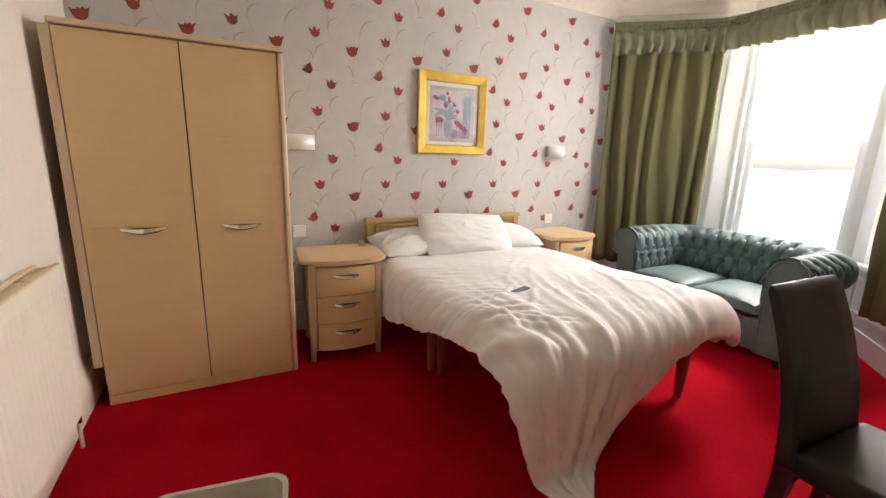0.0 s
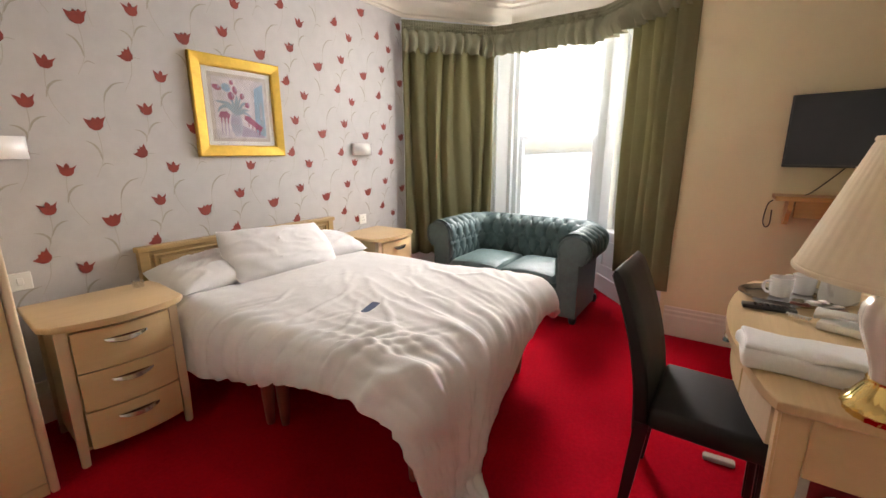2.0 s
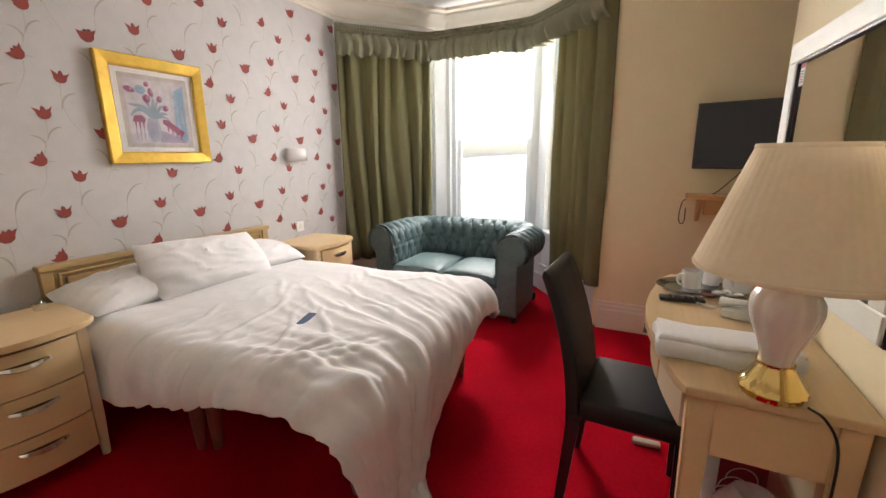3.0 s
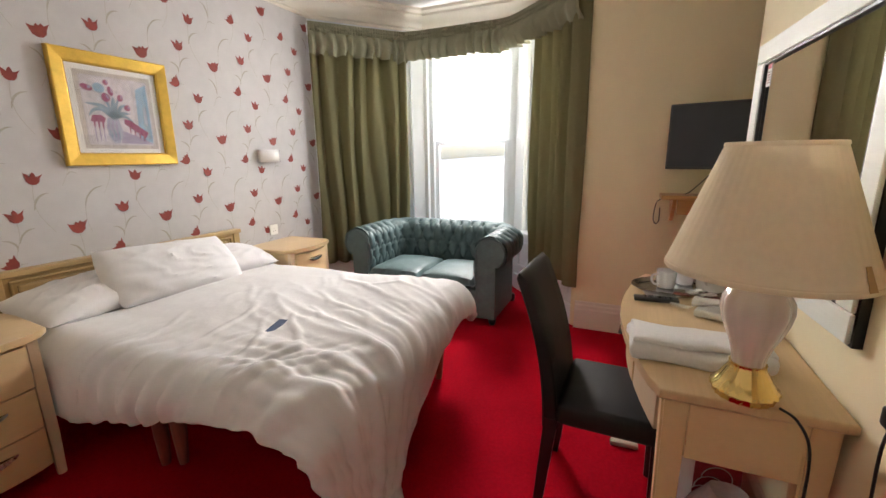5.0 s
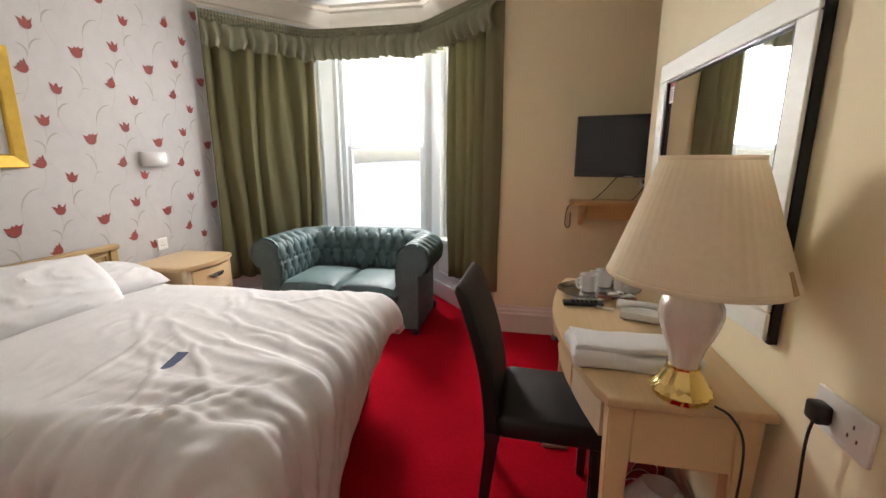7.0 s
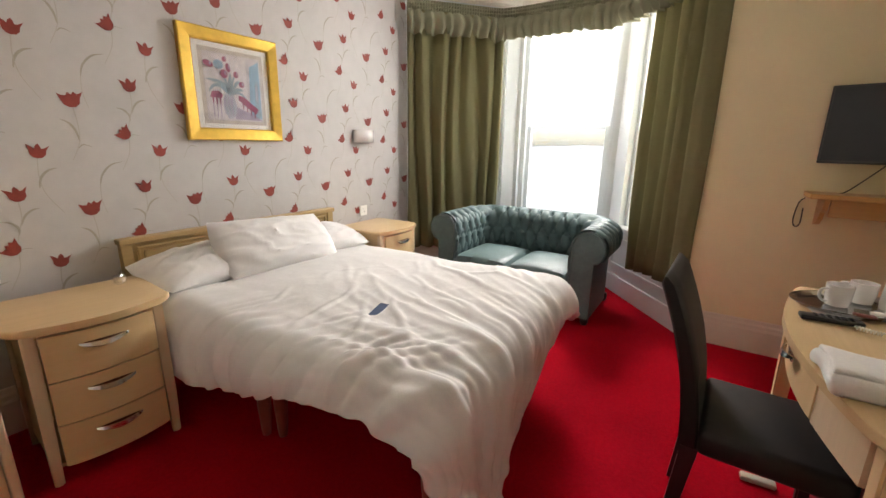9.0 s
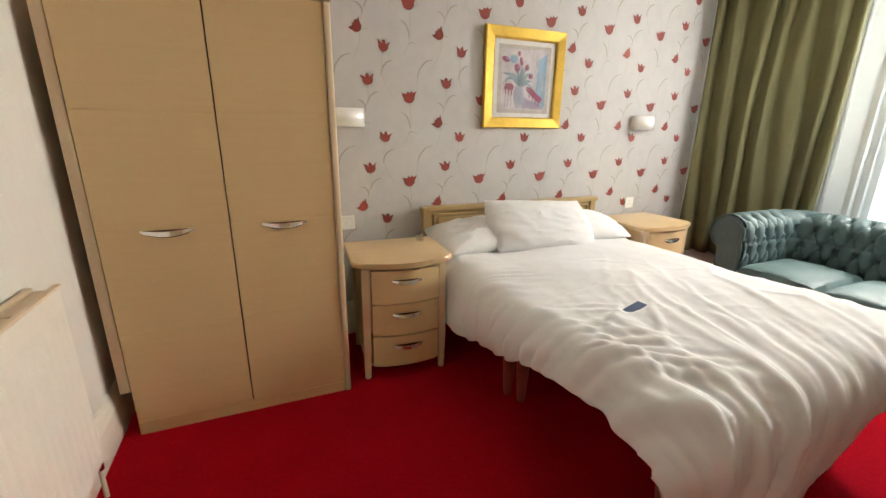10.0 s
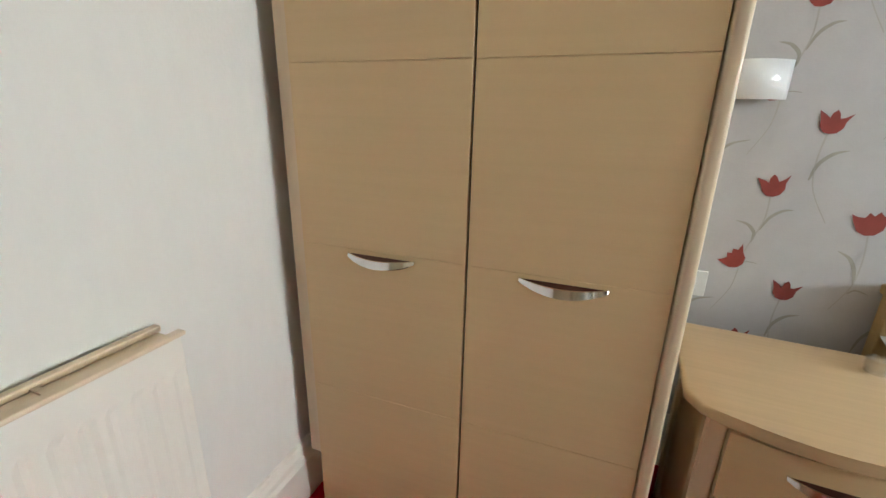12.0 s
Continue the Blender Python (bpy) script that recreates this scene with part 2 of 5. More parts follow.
def smooth_path(pts, n=8):
    """Points on a smooth curve through pts."""
    pts = [Vector(p) for p in pts]
    out = []
    for i in range(len(pts) - 1):
        p0, p1, p2, p3 = pts[max(i - 1, 0)], pts[i], pts[i + 1], pts[min(i + 2, len(pts) - 1)]
        for k in range(n):
            t = k / n
            out.append(0.5 * (2 * p1 + (p2 - p0) * t + (2 * p0 - 5 * p1 + 4 * p2 - p3) * t * t + (3 * p1 - p0 - 3 * p2 + p3) * t ** 3))
    return out + [pts[-1]]


def interp(x, rows):
    """Straight-line lookup in rows of (x, value)."""
    if x <= rows[0][0]:
        return rows[0][1]
    for (a, va), (b, vb) in zip(rows, rows[1:]):
        if x <= b:
            t = (x - a) / (b - a)
            t = t * t * (3 - 2 * t)
            return va + (vb - va) * t
    return rows[-1][1]


# ---- the room's shell ----
XW, YN, XE, YD = -0.59, 3.02, 3.42, -0.23
CEILING = 2.74
BAY = [(XE, YN), (4.30, 2.30), (4.30, 1.30), (XE, 0.56)]

PLAN = [(XW - 0.2, -1.6), (XE + 0.18, -1.6), (XE + 0.18, 0.38), (4.54, 1.16), (4.54, 2.44), (XE + 0.18, 3.22), (XW - 0.2, 3.22)]
structure("floor", prism(bmesh.new(), PLAN, -0.12, 0.0), CARPET, "deep red fitted carpet with short pile", "floor")
structure("ceiling", prism(bmesh.new(), PLAN, CEILING, CEILING + 0.12), CEIL, "white painted plaster ceiling", "ceiling")

wall_n = structure("wall_north", boxed(XW - 0.15, XE + 0.15, YN, YN + 0.18, 0, CEILING), PAPER,
                   "pale papered wall printed with red tulips", "wall")
structure("wall_west", boxed(XW - 0.15, XW, -1.45, YN, 0, CEILING), CREAM_DAYLIT, "plain cream wall behind the radiator, cool daylight in its colour", "wall")
structure("wall_south", boxed(XW, 0.78, -1.45, -1.3, 0, CEILING), CREAM, "plain cream painted wall", "wall")
structure("chimney_breast", boxed(0.78, 2.60, -1.45, YD, 0, CEILING, 0.006), CREAM, "cream painted projecting wall behind the desk", "wall")
structure("wall_alcove", boxed(2.60, XE + 0.15, -1.45, -0.95, 0, CEILING), CREAM, "cream painted alcove wall", "wall")
structure("wall_east", boxed(XE - 0.001, XE + 0.18, -0.95, 0.61, 0, CEILING, 0.02), CREAM, "cream painted wall carrying the television", "wall")


def bay_face(tag, a, b, ow, sill, head):
    """One face of the bay: wall with an opening, sash window, panelled apron."""
    a, b = Vector((*a, 0)), Vector((*b, 0))
    L = (b - a).length
    d = (b - a).normalized()
    m = Matrix.Translation(a) @ Matrix.Rotation(math.atan2(d.y, d.x), 4, "Z")
    # local x runs along the face, local +y looks outdoors
    s = 0.5 * (L - ow)
    bm = bmesh.new()
    box(bm, -0.05, s, 0, 0.24, 0, CEILING)
    box(bm, L - s, L if tag == "right" else L + 0.05, 0, 0.24, 0, CEILING)
    box(bm, s, L - s, 0, 0.24, 0, sill)
    box(bm, s, L - s, 0, 0.24, head, CEILING)
    w = structure("wall_bay_" + tag, bm, WHITE, "white painted bay wall round a sash window", "wall")
    w.matrix_basis = m
    win = tagged(new("window_" + tag), "tall white timber sash window in the bay", "window", kind="structure")
    win.matrix_basis = m
    f = bmesh.new()
    x0, x1 = s, L - s
    box(f, x0, x0 + 0.05, 0.05, 0.2, sill, head, 0.004)
    box(f, x1 - 0.05, x1, 0.05, 0.2, sill, head, 0.004)
    box(f, x0 + 0.05, x1 - 0.05, 0.05, 0.2, head - 0.05, head, 0.004)
    part("window_frame", f, WHITE, win)
    part("window_sill", boxed(x0 - 0.04, x1 + 0.04, -0.04, 0.2, sill - 0.03, sill + 0.012, 0.008), WHITE, win)
    mid = 1.475
    for lo, hi, y in ((sill + 0.015, mid + 0.02, 0.085), (mid - 0.02, head - 0.05, 0.13)):
        sb = bmesh.new()
        u0, u1 = x0 + 0.052, x1 - 0.052
        box(sb, u0, u0 + 0.045, y, y + 0.04, lo, hi, 0.004)
        box(sb, u1 - 0.045, u1, y, y + 0.04, lo, hi, 0.004)
        box(sb, u0 + 0.045, u1 - 0.045, y, y + 0.04, lo, lo + 0.045, 0.004)
        box(sb, u0 + 0.045, u1 - 0.045, y, y + 0.04, hi - 0.042, hi, 0.004)
        sash = part("sash", sb, WHITE, win)
        pane = part("pane", boxed(u0 + 0.04, u1 - 0.04, y + 0.017, y + 0.021, lo + 0.04, hi - 0.038), GLASS, sash)
        pane.visible_shadow = False
    # apron panel mouldings under the sill
    ap = bmesh.new()
    box(ap, 0.05, L - 0.05, -0.02, -0.001, 0.0, 0.16, 0.006)
    part("skirting", ap, WHITE, win)
    pm = bmesh.new()
    q0, q1, z0, z1 = 0.12, L - 0.12, 0.24, sill - 0.09
    for r in ((q0, q1, z0, z0 + 0.03), (q0, q1, z1 - 0.03, z1), (q0, q0 + 0.03, z0 + 0.03, z1 - 0.03), (q1 - 0.03, q1, z0 + 0.03, z1 - 0.03)):
        box(pm, r[0], r[1], -0.014, -0.001, r[2], r[3], 0.004)
    part("panel_moulding", pm, WHITE, win)
    return m, L


SILL, HEAD = 0.60, 2.42
bay_face("left", BAY[0], BAY[1], 0.88, SILL, HEAD)
bay_face("centre", BAY[1], BAY[2], 0.92, SILL, HEAD)
bay_face("right", BAY[2], BAY[3], 0.80, SILL, HEAD)

# cornice round the visible walls
corn = bmesh.new()
cpath = [(XW, -0.2), (XW, YN), (XE, YN), BAY[1], BAY[2], BAY[3], (XE, -0.95)]
prof = [(0.0, 2.555), (-0.012, 2.555), (-0.014, 2.575), (-0.03, 2.585), (-0.035, 2.62), (-0.06, 2.66), (-0.10, 2.685), (-0.105, 2.705), (-0.15, 2.715), (-0.155, CEILING)]
sweep(corn, cpath, prof)
structure("cornice", corn, TRIM, "moulded cream plaster cornice", "cornice", smooth=True)

sk_prof = [(0.0, 0.0), (-0.02, 0.0), (-0.02, 0.15), (-0.014, 0.165), (-0.014, 0.185), (-0.008, 0.195), (-0.006, 0.215), (0, 0.22)]
for nm, pth in (("west", [(XW, -1.3), (XW, YN)]), ("north", [(XW, YN), (XE, YN)]), ("east", [(XE - 0.001, 0.575), (XE - 0.001, -0.95)]),
                ("breast", [(2.60, YD), (0.78, YD)])):
    sk = bmesh.new()
    sweep(sk, pth, sk_prof)
    structure("baseboard_" + nm, sk, TRIM, "tall moulded cream skirting board", "skirting")

# land outside
gm = bmesh.new()
box(gm, 5.2, 900, -700, 700, -6.2, -6.0)
structure("ground", gm, FIELD, "distant fields beyond the window, sunlit haze in their colour", "ground")
hill = bmesh.new()
rows = []
for i in range(60):
    y = -420 + i * 14
    h = 3.0 + 3.0 * noise.noise((i * 0.13, 2.1, 0)) + 1.6 * noise.noise((i * 0.7, 5.0, 0))
    rows.append([hill.verts.new((220, y, -6.0)), hill.verts.new((232, y, -6 + h * 1.5)), hill.verts.new((260, y, -6 + h * 1.7)), hill.verts.new((330, y, -6.05))])
for a, b in zip(rows, rows[1:]):
    for j in range(3):
        hill.faces.new((a[j], b[j], b[j + 1], a[j + 1]))
structure("backdrop", hill, WOODS, "wooded ridge in the distance, haze put into its colour", "backdrop", smooth=True)

# printed tulips on the wallpaper
def outline(bm, pts, x, z, ang, k, y):
    c, s = math.cos(ang), math.sin(ang)
    vs = [bm.verts.new((x + k * (c * u - s * v), y, z + k * (s * u + c * v))) for u, v in pts]
    bm.faces.new(vs)


def stroke(bm, pts, w0, w1, y, swell=False):
    """A flat tapering brush stroke along points of (x, z)."""
    p = [Vector((a, 0, b)) for a, b in pts]
    p = smooth_path(p, 5)
    n = len(p)
    rail = []
    for i, q in enumerate(p):
        d = (p[min(i + 1, n - 1)] - p[max(i - 1, 0)]).normalized()
        t = i / (n - 1)
        w = (w0 + (w1 - w0) * t) if not swell else max(0.0006, w0 * math.sin(math.pi * min(1, 0.08 + 0.92 * t)) ** 0.8)
        o = Vector((-d.z, 0, d.x)) * w
        rail.append((bm.verts.new((q.x + o.x, y, q.z + o.z)), bm.verts.new((q.x - o.x, y, q.z - o.z))))
    for a, b in zip(rail, rail[1:]):
        bm.faces.new((a[0], b[0], b[1], a[1]))


HEADA = [(0, -0.5), (0.26, -0.44), (0.44, -0.22), (0.46, 0.05), (0.64, 0.40), (0.36, 0.20), (0.20, 0.16), (0.14, 0.36), (0.02, 0.50), (-0.12, 0.34), (-0.16, 0.14), (-0.30, 0.26), (-0.60, 0.42), (-0.46, 0.05), (-0.42, -0.22), (-0.24, -0.44)]
HEADB = [(0.0, -0.5), (0.3, -0.42), (0.5, -0.16), (0.5, 0.15), (0.62, 0.58), (0.34, 0.36), (0.16, 0.50), (0.04, 0.30), (-0.14, 0.40), (-0.22, 0.18), (-0.44, 0.16), (-0.66, 0.22), (-0.50, -0.08), (-0.3, -0.38)]
heads, stems, pale = bmesh.new(), bmesh.new(), bmesh.new()
yp = YN - 0.0012
rng = random.Random(4)
for ix in range(-4, 7):
    for iz in range(-1, 5):
        ox, oz = ix * 0.4875, iz * 0.497

        def inside(x, z):
            return XW + 0.05 < x < XE - 0.03 and 0.2 < z < 2.53

        def curve(bm, x, z, rel, w0, w1, swell=False, lift=0.0):
            pts = [(x + a, z + b) for a, b in rel]
            if all(inside(*p) for p in pts):
                stroke(bm, pts, w0, w1, yp + lift, swell)
        # wide head that lies to one side, with a short stalk
        x, z = 0.635 + ox, 0.83 + oz
        if inside(x, z):
            outline(heads, HEADB, x, z, radians(28), 0.062, yp - 0.0006)
            curve(stems, x, z, [(0.02, -0.012), (0.04, -0.005), (0.065, -0.008)], 0.002, 0.001)
            curve(pale, x, z, [(0.02, -0.03), (0.01, -0.10), (-0.03, -0.18)], 0.0022, 0.001)
        # upright head on a long bending stalk with one tall leaf
        x, z = 0.787 + ox, 0.747 + oz
        if inside(x, z):
            outline(heads, HEADA, x, z, radians(-6), 0.064, yp - 0.0006)
            curve(pale, x, z, [(-0.005, -0.03), (-0.012, -0.11), (0.0, -0.19), (0.05, -0.28)], 0.0024, 0.0014)
            curve(stems, x, z, [(-0.018, -0.16), (-0.006, -0.115), (0.022, -0.085), (0.055, -0.075)], 0.0052, 0.001, True)
        # head on a straight stalk with a pair of leaves
        x, z = 0.69 + ox, 1.063 + oz
        if inside(x, z):
            outline(heads, HEADA, x, z, radians(9), 0.066, yp - 0.0006)
            curve(pale, x, z, [(0.0, -0.03), (0.0, -0.10), (-0.02, -0.17), (-0.035, -0.22)], 0.0024, 0.0014)
            curve(stems, x, z, [(-0.006, -0.135), (0.012, -0.095), (0.04, -0.072), (0.065, -0.068)], 0.0045, 0.001, True)
            curve(stems, x, z, [(-0.02, -0.175), (-0.018, -0.145), (-0.04, -0.12), (-0.07, -0.112)], 0.0048, 0.001, True)
        # large tilted head with a left-hand leaf
        x, z = 0.935 + ox, 0.975 + oz
        if inside(x, z):
            outline(heads, HEADB, x, z, radians(-8), 0.072, yp - 0.0006)
            curve(pale, x, z, [(0.005, -0.035), (0.012, -0.11), (0.006, -0.19), (-0.03, -0.27)], 0.0024, 0.0014)
            curve(stems, x, z, [(0.008, -0.185), (0.0, -0.14), (-0.02, -0.105), (-0.05, -0.088)], 0.0052, 0.001, True)
            curve(stems, x, z, [(0.0, -0.215), (0.018, -0.20), (0.05, -0.21)], 0.0026, 0.001, True)
        # stray grey blades between the flowers
        x, z = 1.02 + ox, 1.13 + oz
        if inside(x, z):
            curve(stems, x, z, [(-0.03, -0.05), (-0.015, 0.0), (0.025, 0.045), (0.075, 0.06)], 0.0045, 0.001, True)
            curve(pale, x, z, [(-0.03, -0.05), (-0.034, -0.12), (-0.02, -0.19)], 0.002, 0.0012)
part("tulip_head_print", heads, TULIP, wall_n, "brick-red printed tulip heads")
part("leaf_print", stems, STEM, wall_n, "grey printed tulip leaves")
part("stalk_print", pale, STEM_PALE, wall_n, "pale grey printed stalks")


# ---- curtains and pelmet ----
def along(path, s):
    """Point and inward normal at length s of a plan path."""
    for a, b in zip(path, path[1:]):
        a, b = Vector(a), Vector(b)
        L = (b - a).length
        if s <= L or b == Vector(path[-1]):
            d = (b - a) / L
            return a + d * s, Vector((d.y, -d.x))
        s -= L


def path_length(path):
    return sum((Vector(b) - Vector(a)).length for a, b in zip(path, path[1:]))


def drape(path, z0, z1, pleat, depth, seed, nz=26, per=10, hem=0.01, tie=0.0, gather=1.0, wander=1.3):
    """Hanging pleated cloth along a plan path."""
    bm = bmesh.new()
    L = path_length(path)
    nx = int(L / pleat * per)
    grid = []
    for j in range(nz + 1):
        t = j / nz
        row = []
        for i in range(nx + 1):
            u = i / nx
            s = u * L
            s2 = s + tie * t * math.sin(math.pi * u) * 0.5
            s2 = min(max(s2, 0), L)
            p, nrm = along(path, s2)
            ph = 2 * math.pi * s / pleat + wander * noise.noise((s * 4, seed, t * 1.2))
            wob = 0.55 + 0.7 * noise.noise((s * 4.1 + 7, seed * 3.1, t * 0.9)) + 0.25
            a = depth * wob * (gather + (1 - gather) * t)
            o = a * (math.sin(ph) + 0.25 * math.sin(2 * ph + 1)) + 0.012 * noise.noise((s * 6, t * 5, seed))
            z = z1 + (z0 - z1) * t + (hem * math.sin(s * 9 + seed) * t)
            row.append(bm.verts.new((p.x + nrm.x * o, p.y + nrm.y * o, z)))
        grid.append(row)
    for a, b in zip(grid, grid[1:]):
        for i in range(nx):
            bm.faces.new((a[i], a[i + 1], b[i + 1], b[i]))
    return bm


def solid(ob, t):
    mod = ob.modifiers.new("thick", "SOLIDIFY")
    mod.thickness = t
    mod.offset = 0
    return ob


left_c = thing("curtain", "long lined olive green pleated curtain", "curtain", group="bay curtains")
solid(part("drape", drape([(3.345, 2.955), (4.03, 2.36)], 0.30, 2.42, 0.145, 0.052, 1.0, tie=0.05, per=14, wander=3.2), CURTAIN, left_c, smooth=True), 0.004)
right_c = thing("curtain", "long lined olive green pleated curtain", "curtain", group="bay curtains")
solid(part("drape", drape([(3.80, 1.03), (3.365, 0.60)], 0.34, 2.42, 0.125, 0.042, 5.0, tie=-0.04, per=14, wander=2.6), CURTAIN, right_c, smooth=True), 0.004)

pel = thing("pelmet", "gathered olive fabric pelmet with frilled edge", "pelmet")


def frill(path, z_top, z_low, seed):
    bm = bmesh.new()
    L = path_length(path)
    nx = int(L / 0.008)
    rows = []
    nz = 12
    for j in range(nz + 1):
        t = j / nz
        row = []
        for i in range(nx + 1):
            s = i / nx * L
            p, nrm = along(path, s)
            ph = 2 * math.pi * s / 0.088 + 3.0 * noise.noise((s * 5, seed, 0)) + 1.0 * noise.noise((s * 9, seed, t * 2))
            amp = 0.007 + 0.040 * max(0, t) ** 0.8 * (0.75 + 0.7 * noise.noise((s * 3.3, seed, 4)))
            o = 0.062 + amp * math.sin(ph) + 0.05 * math.sin(math.pi * min(1, t * 1.05)) + 0.01 * noise.noise((s * 20, t * 3, seed))
            z = z_top + (z_low - z_top) * t + t * t * 0.035 * noise.noise((s * 4.0, 9, seed)) + t * t * 0.016 * noise.noise((s * 15.0, 3, seed))
            row.append(bm.verts.new((p.x + nrm.x * o, p.y + nrm.y * o, z)))
        rows.append(row)
    for a, b in zip(rows, rows[1:]):
        for i in range(nx):
            bm.faces.new((a[i], a[i + 1], b[i + 1], b[i]))
    return bm


def header(path, z0, z1, seed):
    bm = bmesh.new()
    L = path_length(path)
    nx = int(L / 0.005)
    rows = []
    for j in range(7):
        t = j / 6
        row = []
        for i in range(nx + 1):
            s = i / nx * L
            p, nrm = along(path, s)
            o = 0.066 + 0.005 * math.sin(2 * math.pi * s / 0.024 + 1.2 * noise.noise((s * 20, seed, t))) - 0.010 * abs(math.sin(math.pi * t * 3))
            row.append(bm.verts.new((p.x + nrm.x * o, p.y + nrm.y * o, z0 + (z1 - z0) * t)))
        rows.append(row)
    for a, b in zip(rows, rows[1:]):
        for i in range(nx):
            bm.faces.new((a[i], a[i + 1], b[i + 1], b[i]))
    return bm


pel_path = [(3.36, 2.98), (3.96, 2.47), (4.05, 2.36), (4.07, 2.2), (4.07, 1.45), (4.05, 1.30), (3.98, 1.2), (3.41, 0.585)]
solid(part("header", header(pel_path, 2.415, 2.50, 2), PELMET, pel, smooth=True), 0.003)
solid(part("frill", frill(pel_path, 2.42, 2.235, 3), PELMET, pel, smooth=True), 0.003)
bd = bmesh.new()
sweep(bd, pel_path, [(0.0, 2.40), (0.0, 2.50), (0.10, 2.50), (0.10, 2.485), (0.015, 2.485), (0.015, 2.40)])
part("pelmet_board", bd, WHITE, pel)

for nm, pth, sd in (("a", [(3.56, 2.95), (4.20, 2.425)], 11), ("b", [(4.335, 2.245), (4.335, 1.355)], 12), ("c", [(4.17, 1.15), (3.60, 0.675)], 13)):
    nt = thing("net_curtain", "sheer white voile net hanging over the window", "net curtain", group="bay nets")
    nb = drape(pth, 0.62, 2.40, 0.07, 0.010, sd, nz=8, per=8, hem=0.0)
    part("voile", nb, NET, nt, smooth=True)
    rod = bmesh.new()
    tube(rod, [(*pth[0], 2.40), (*pth[1], 2.40)], 0.006)
    part("rod", rod, WHITE, nt)


# ---- wardrobe ----
def bow_handle(L=0.18, out=0.028, mat=CHROME, parent=None, m=None, name="handle"):
    """A bowed strap pull: local x along, -y away from the front."""
    bm = bmesh.new()
    n = 16
    rows = []
    for i in range(n + 1):
        t = i / n
        x = (t - 0.5) * L
        y = -out * math.sin(math.pi * t) ** 0.7 - 0.003
        hw = 0.0035 + 0.0065 * math.sin(math.pi * t) ** 0.8
        lift = 0.010 * (1 - math.sin(math.pi * t))
        dz = lift
        rows.append([bm.verts.new((x, y + a, dz + b)) for a, b in ((0.001, hw * 0.9), (0.004, hw), (0.001, -hw * 0.7), (-0.003, -hw))])
    for a, b in zip(rows, rows[1:]):
        for k in range(4):
            bm.faces.new((a[k], b[k], b[(k + 1) % 4], a[(k + 1) % 4]))
    bm.faces.new(rows[0])
    bm.faces.new(rows[-1][::-1])
    ob = part(name, bm, mat, parent, "bowed chrome handle", smooth=True)
    if m is not None:
        ob.matrix_local = m
    # flat patch behind the bar and below it, painted as the recess's shade
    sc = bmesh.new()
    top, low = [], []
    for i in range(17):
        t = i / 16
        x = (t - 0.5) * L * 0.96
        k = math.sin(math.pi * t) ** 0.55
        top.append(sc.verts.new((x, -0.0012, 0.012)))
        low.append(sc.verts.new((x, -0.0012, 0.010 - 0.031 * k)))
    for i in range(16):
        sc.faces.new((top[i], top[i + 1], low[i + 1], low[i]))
    part("recess_shade_patch", sc, RECESS_SHADE, ob, "polished finger recess, shade and red reflection in its colour")
    return ob


WX0, WX1, WY, WH = -0.505, 0.400, 2.395, 1.80
wd = thing("wardrobe", "tall pale maple two-door wardrobe with chrome handles", "wardrobe")
cb = bmesh.new()
box(cb, WX0, WX0 + 0.02, WY + 0.02, 2.99, 0.0, WH - 0.028, 0.003)
box(cb, WX0 + 0.02, WX1 - 0.022, 2.97, 2.99, 0.0, WH - 0.028)
box(cb, WX0 + 0.02, WX1 - 0.022, WY + 0.03, 2.97, 0.03, 0.05)
part("carcass", cb, MAPLE, wd)
part("side_panel", boxed(WX1 - 0.022, WX1 + 0.006, WY - 0.006, 2.99, 0.0, WH - 0.028, 0.009, 3), MAPLE_EDGE, wd, "pale rounded end panel", smooth=True)
part("top", boxed(WX0 - 0.006, WX1 + 0.01, WY - 0.012, 2.995, WH - 0.026, WH, 0.006), MAPLE_EDGE, wd)
part("plinth", boxed(WX0 + 0.002, WX1 - 0.024, WY + 0.004, WY + 0.022, 0.0, 0.052, 0.002), MAPLE, wd)
part("filler_strip", boxed(-0.545, WX0 - 0.003, WY + 0.012, WY + 0.03, 0.21, WH - 0.03, 0.002), MAPLE_EDGE, wd, "narrow pale filler strip")
zs = [0.056, 0.482, 0.912, 1.345, WH - 0.032]
for x0, x1, hx in ((WX0 + 0.004, -0.052, -0.27), (-0.046, WX1 - 0.026, 0.165)):
    door = bmesh.new()
    box(door, x0, x1, WY + 0.003, WY + 0.02, zs[0], zs[-1])
    dr = part("door", door, MAPLE, wd)
    for a, b in zip(zs, zs[1:]):
        part("panel", boxed(x0, x1, WY + 0.0005, WY + 0.0025, a + 0.0009, b - 0.0009, 0.0008, 1), MAPLE, dr)
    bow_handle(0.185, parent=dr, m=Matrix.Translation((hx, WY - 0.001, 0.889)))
# dark strip set between the doors to draw the gap's shade
part("door_gap_shade", boxed(-0.0515, -0.0465, WY + 0.012, WY + 0.03, 0.056, WH - 0.03), DARKGAP, wd)


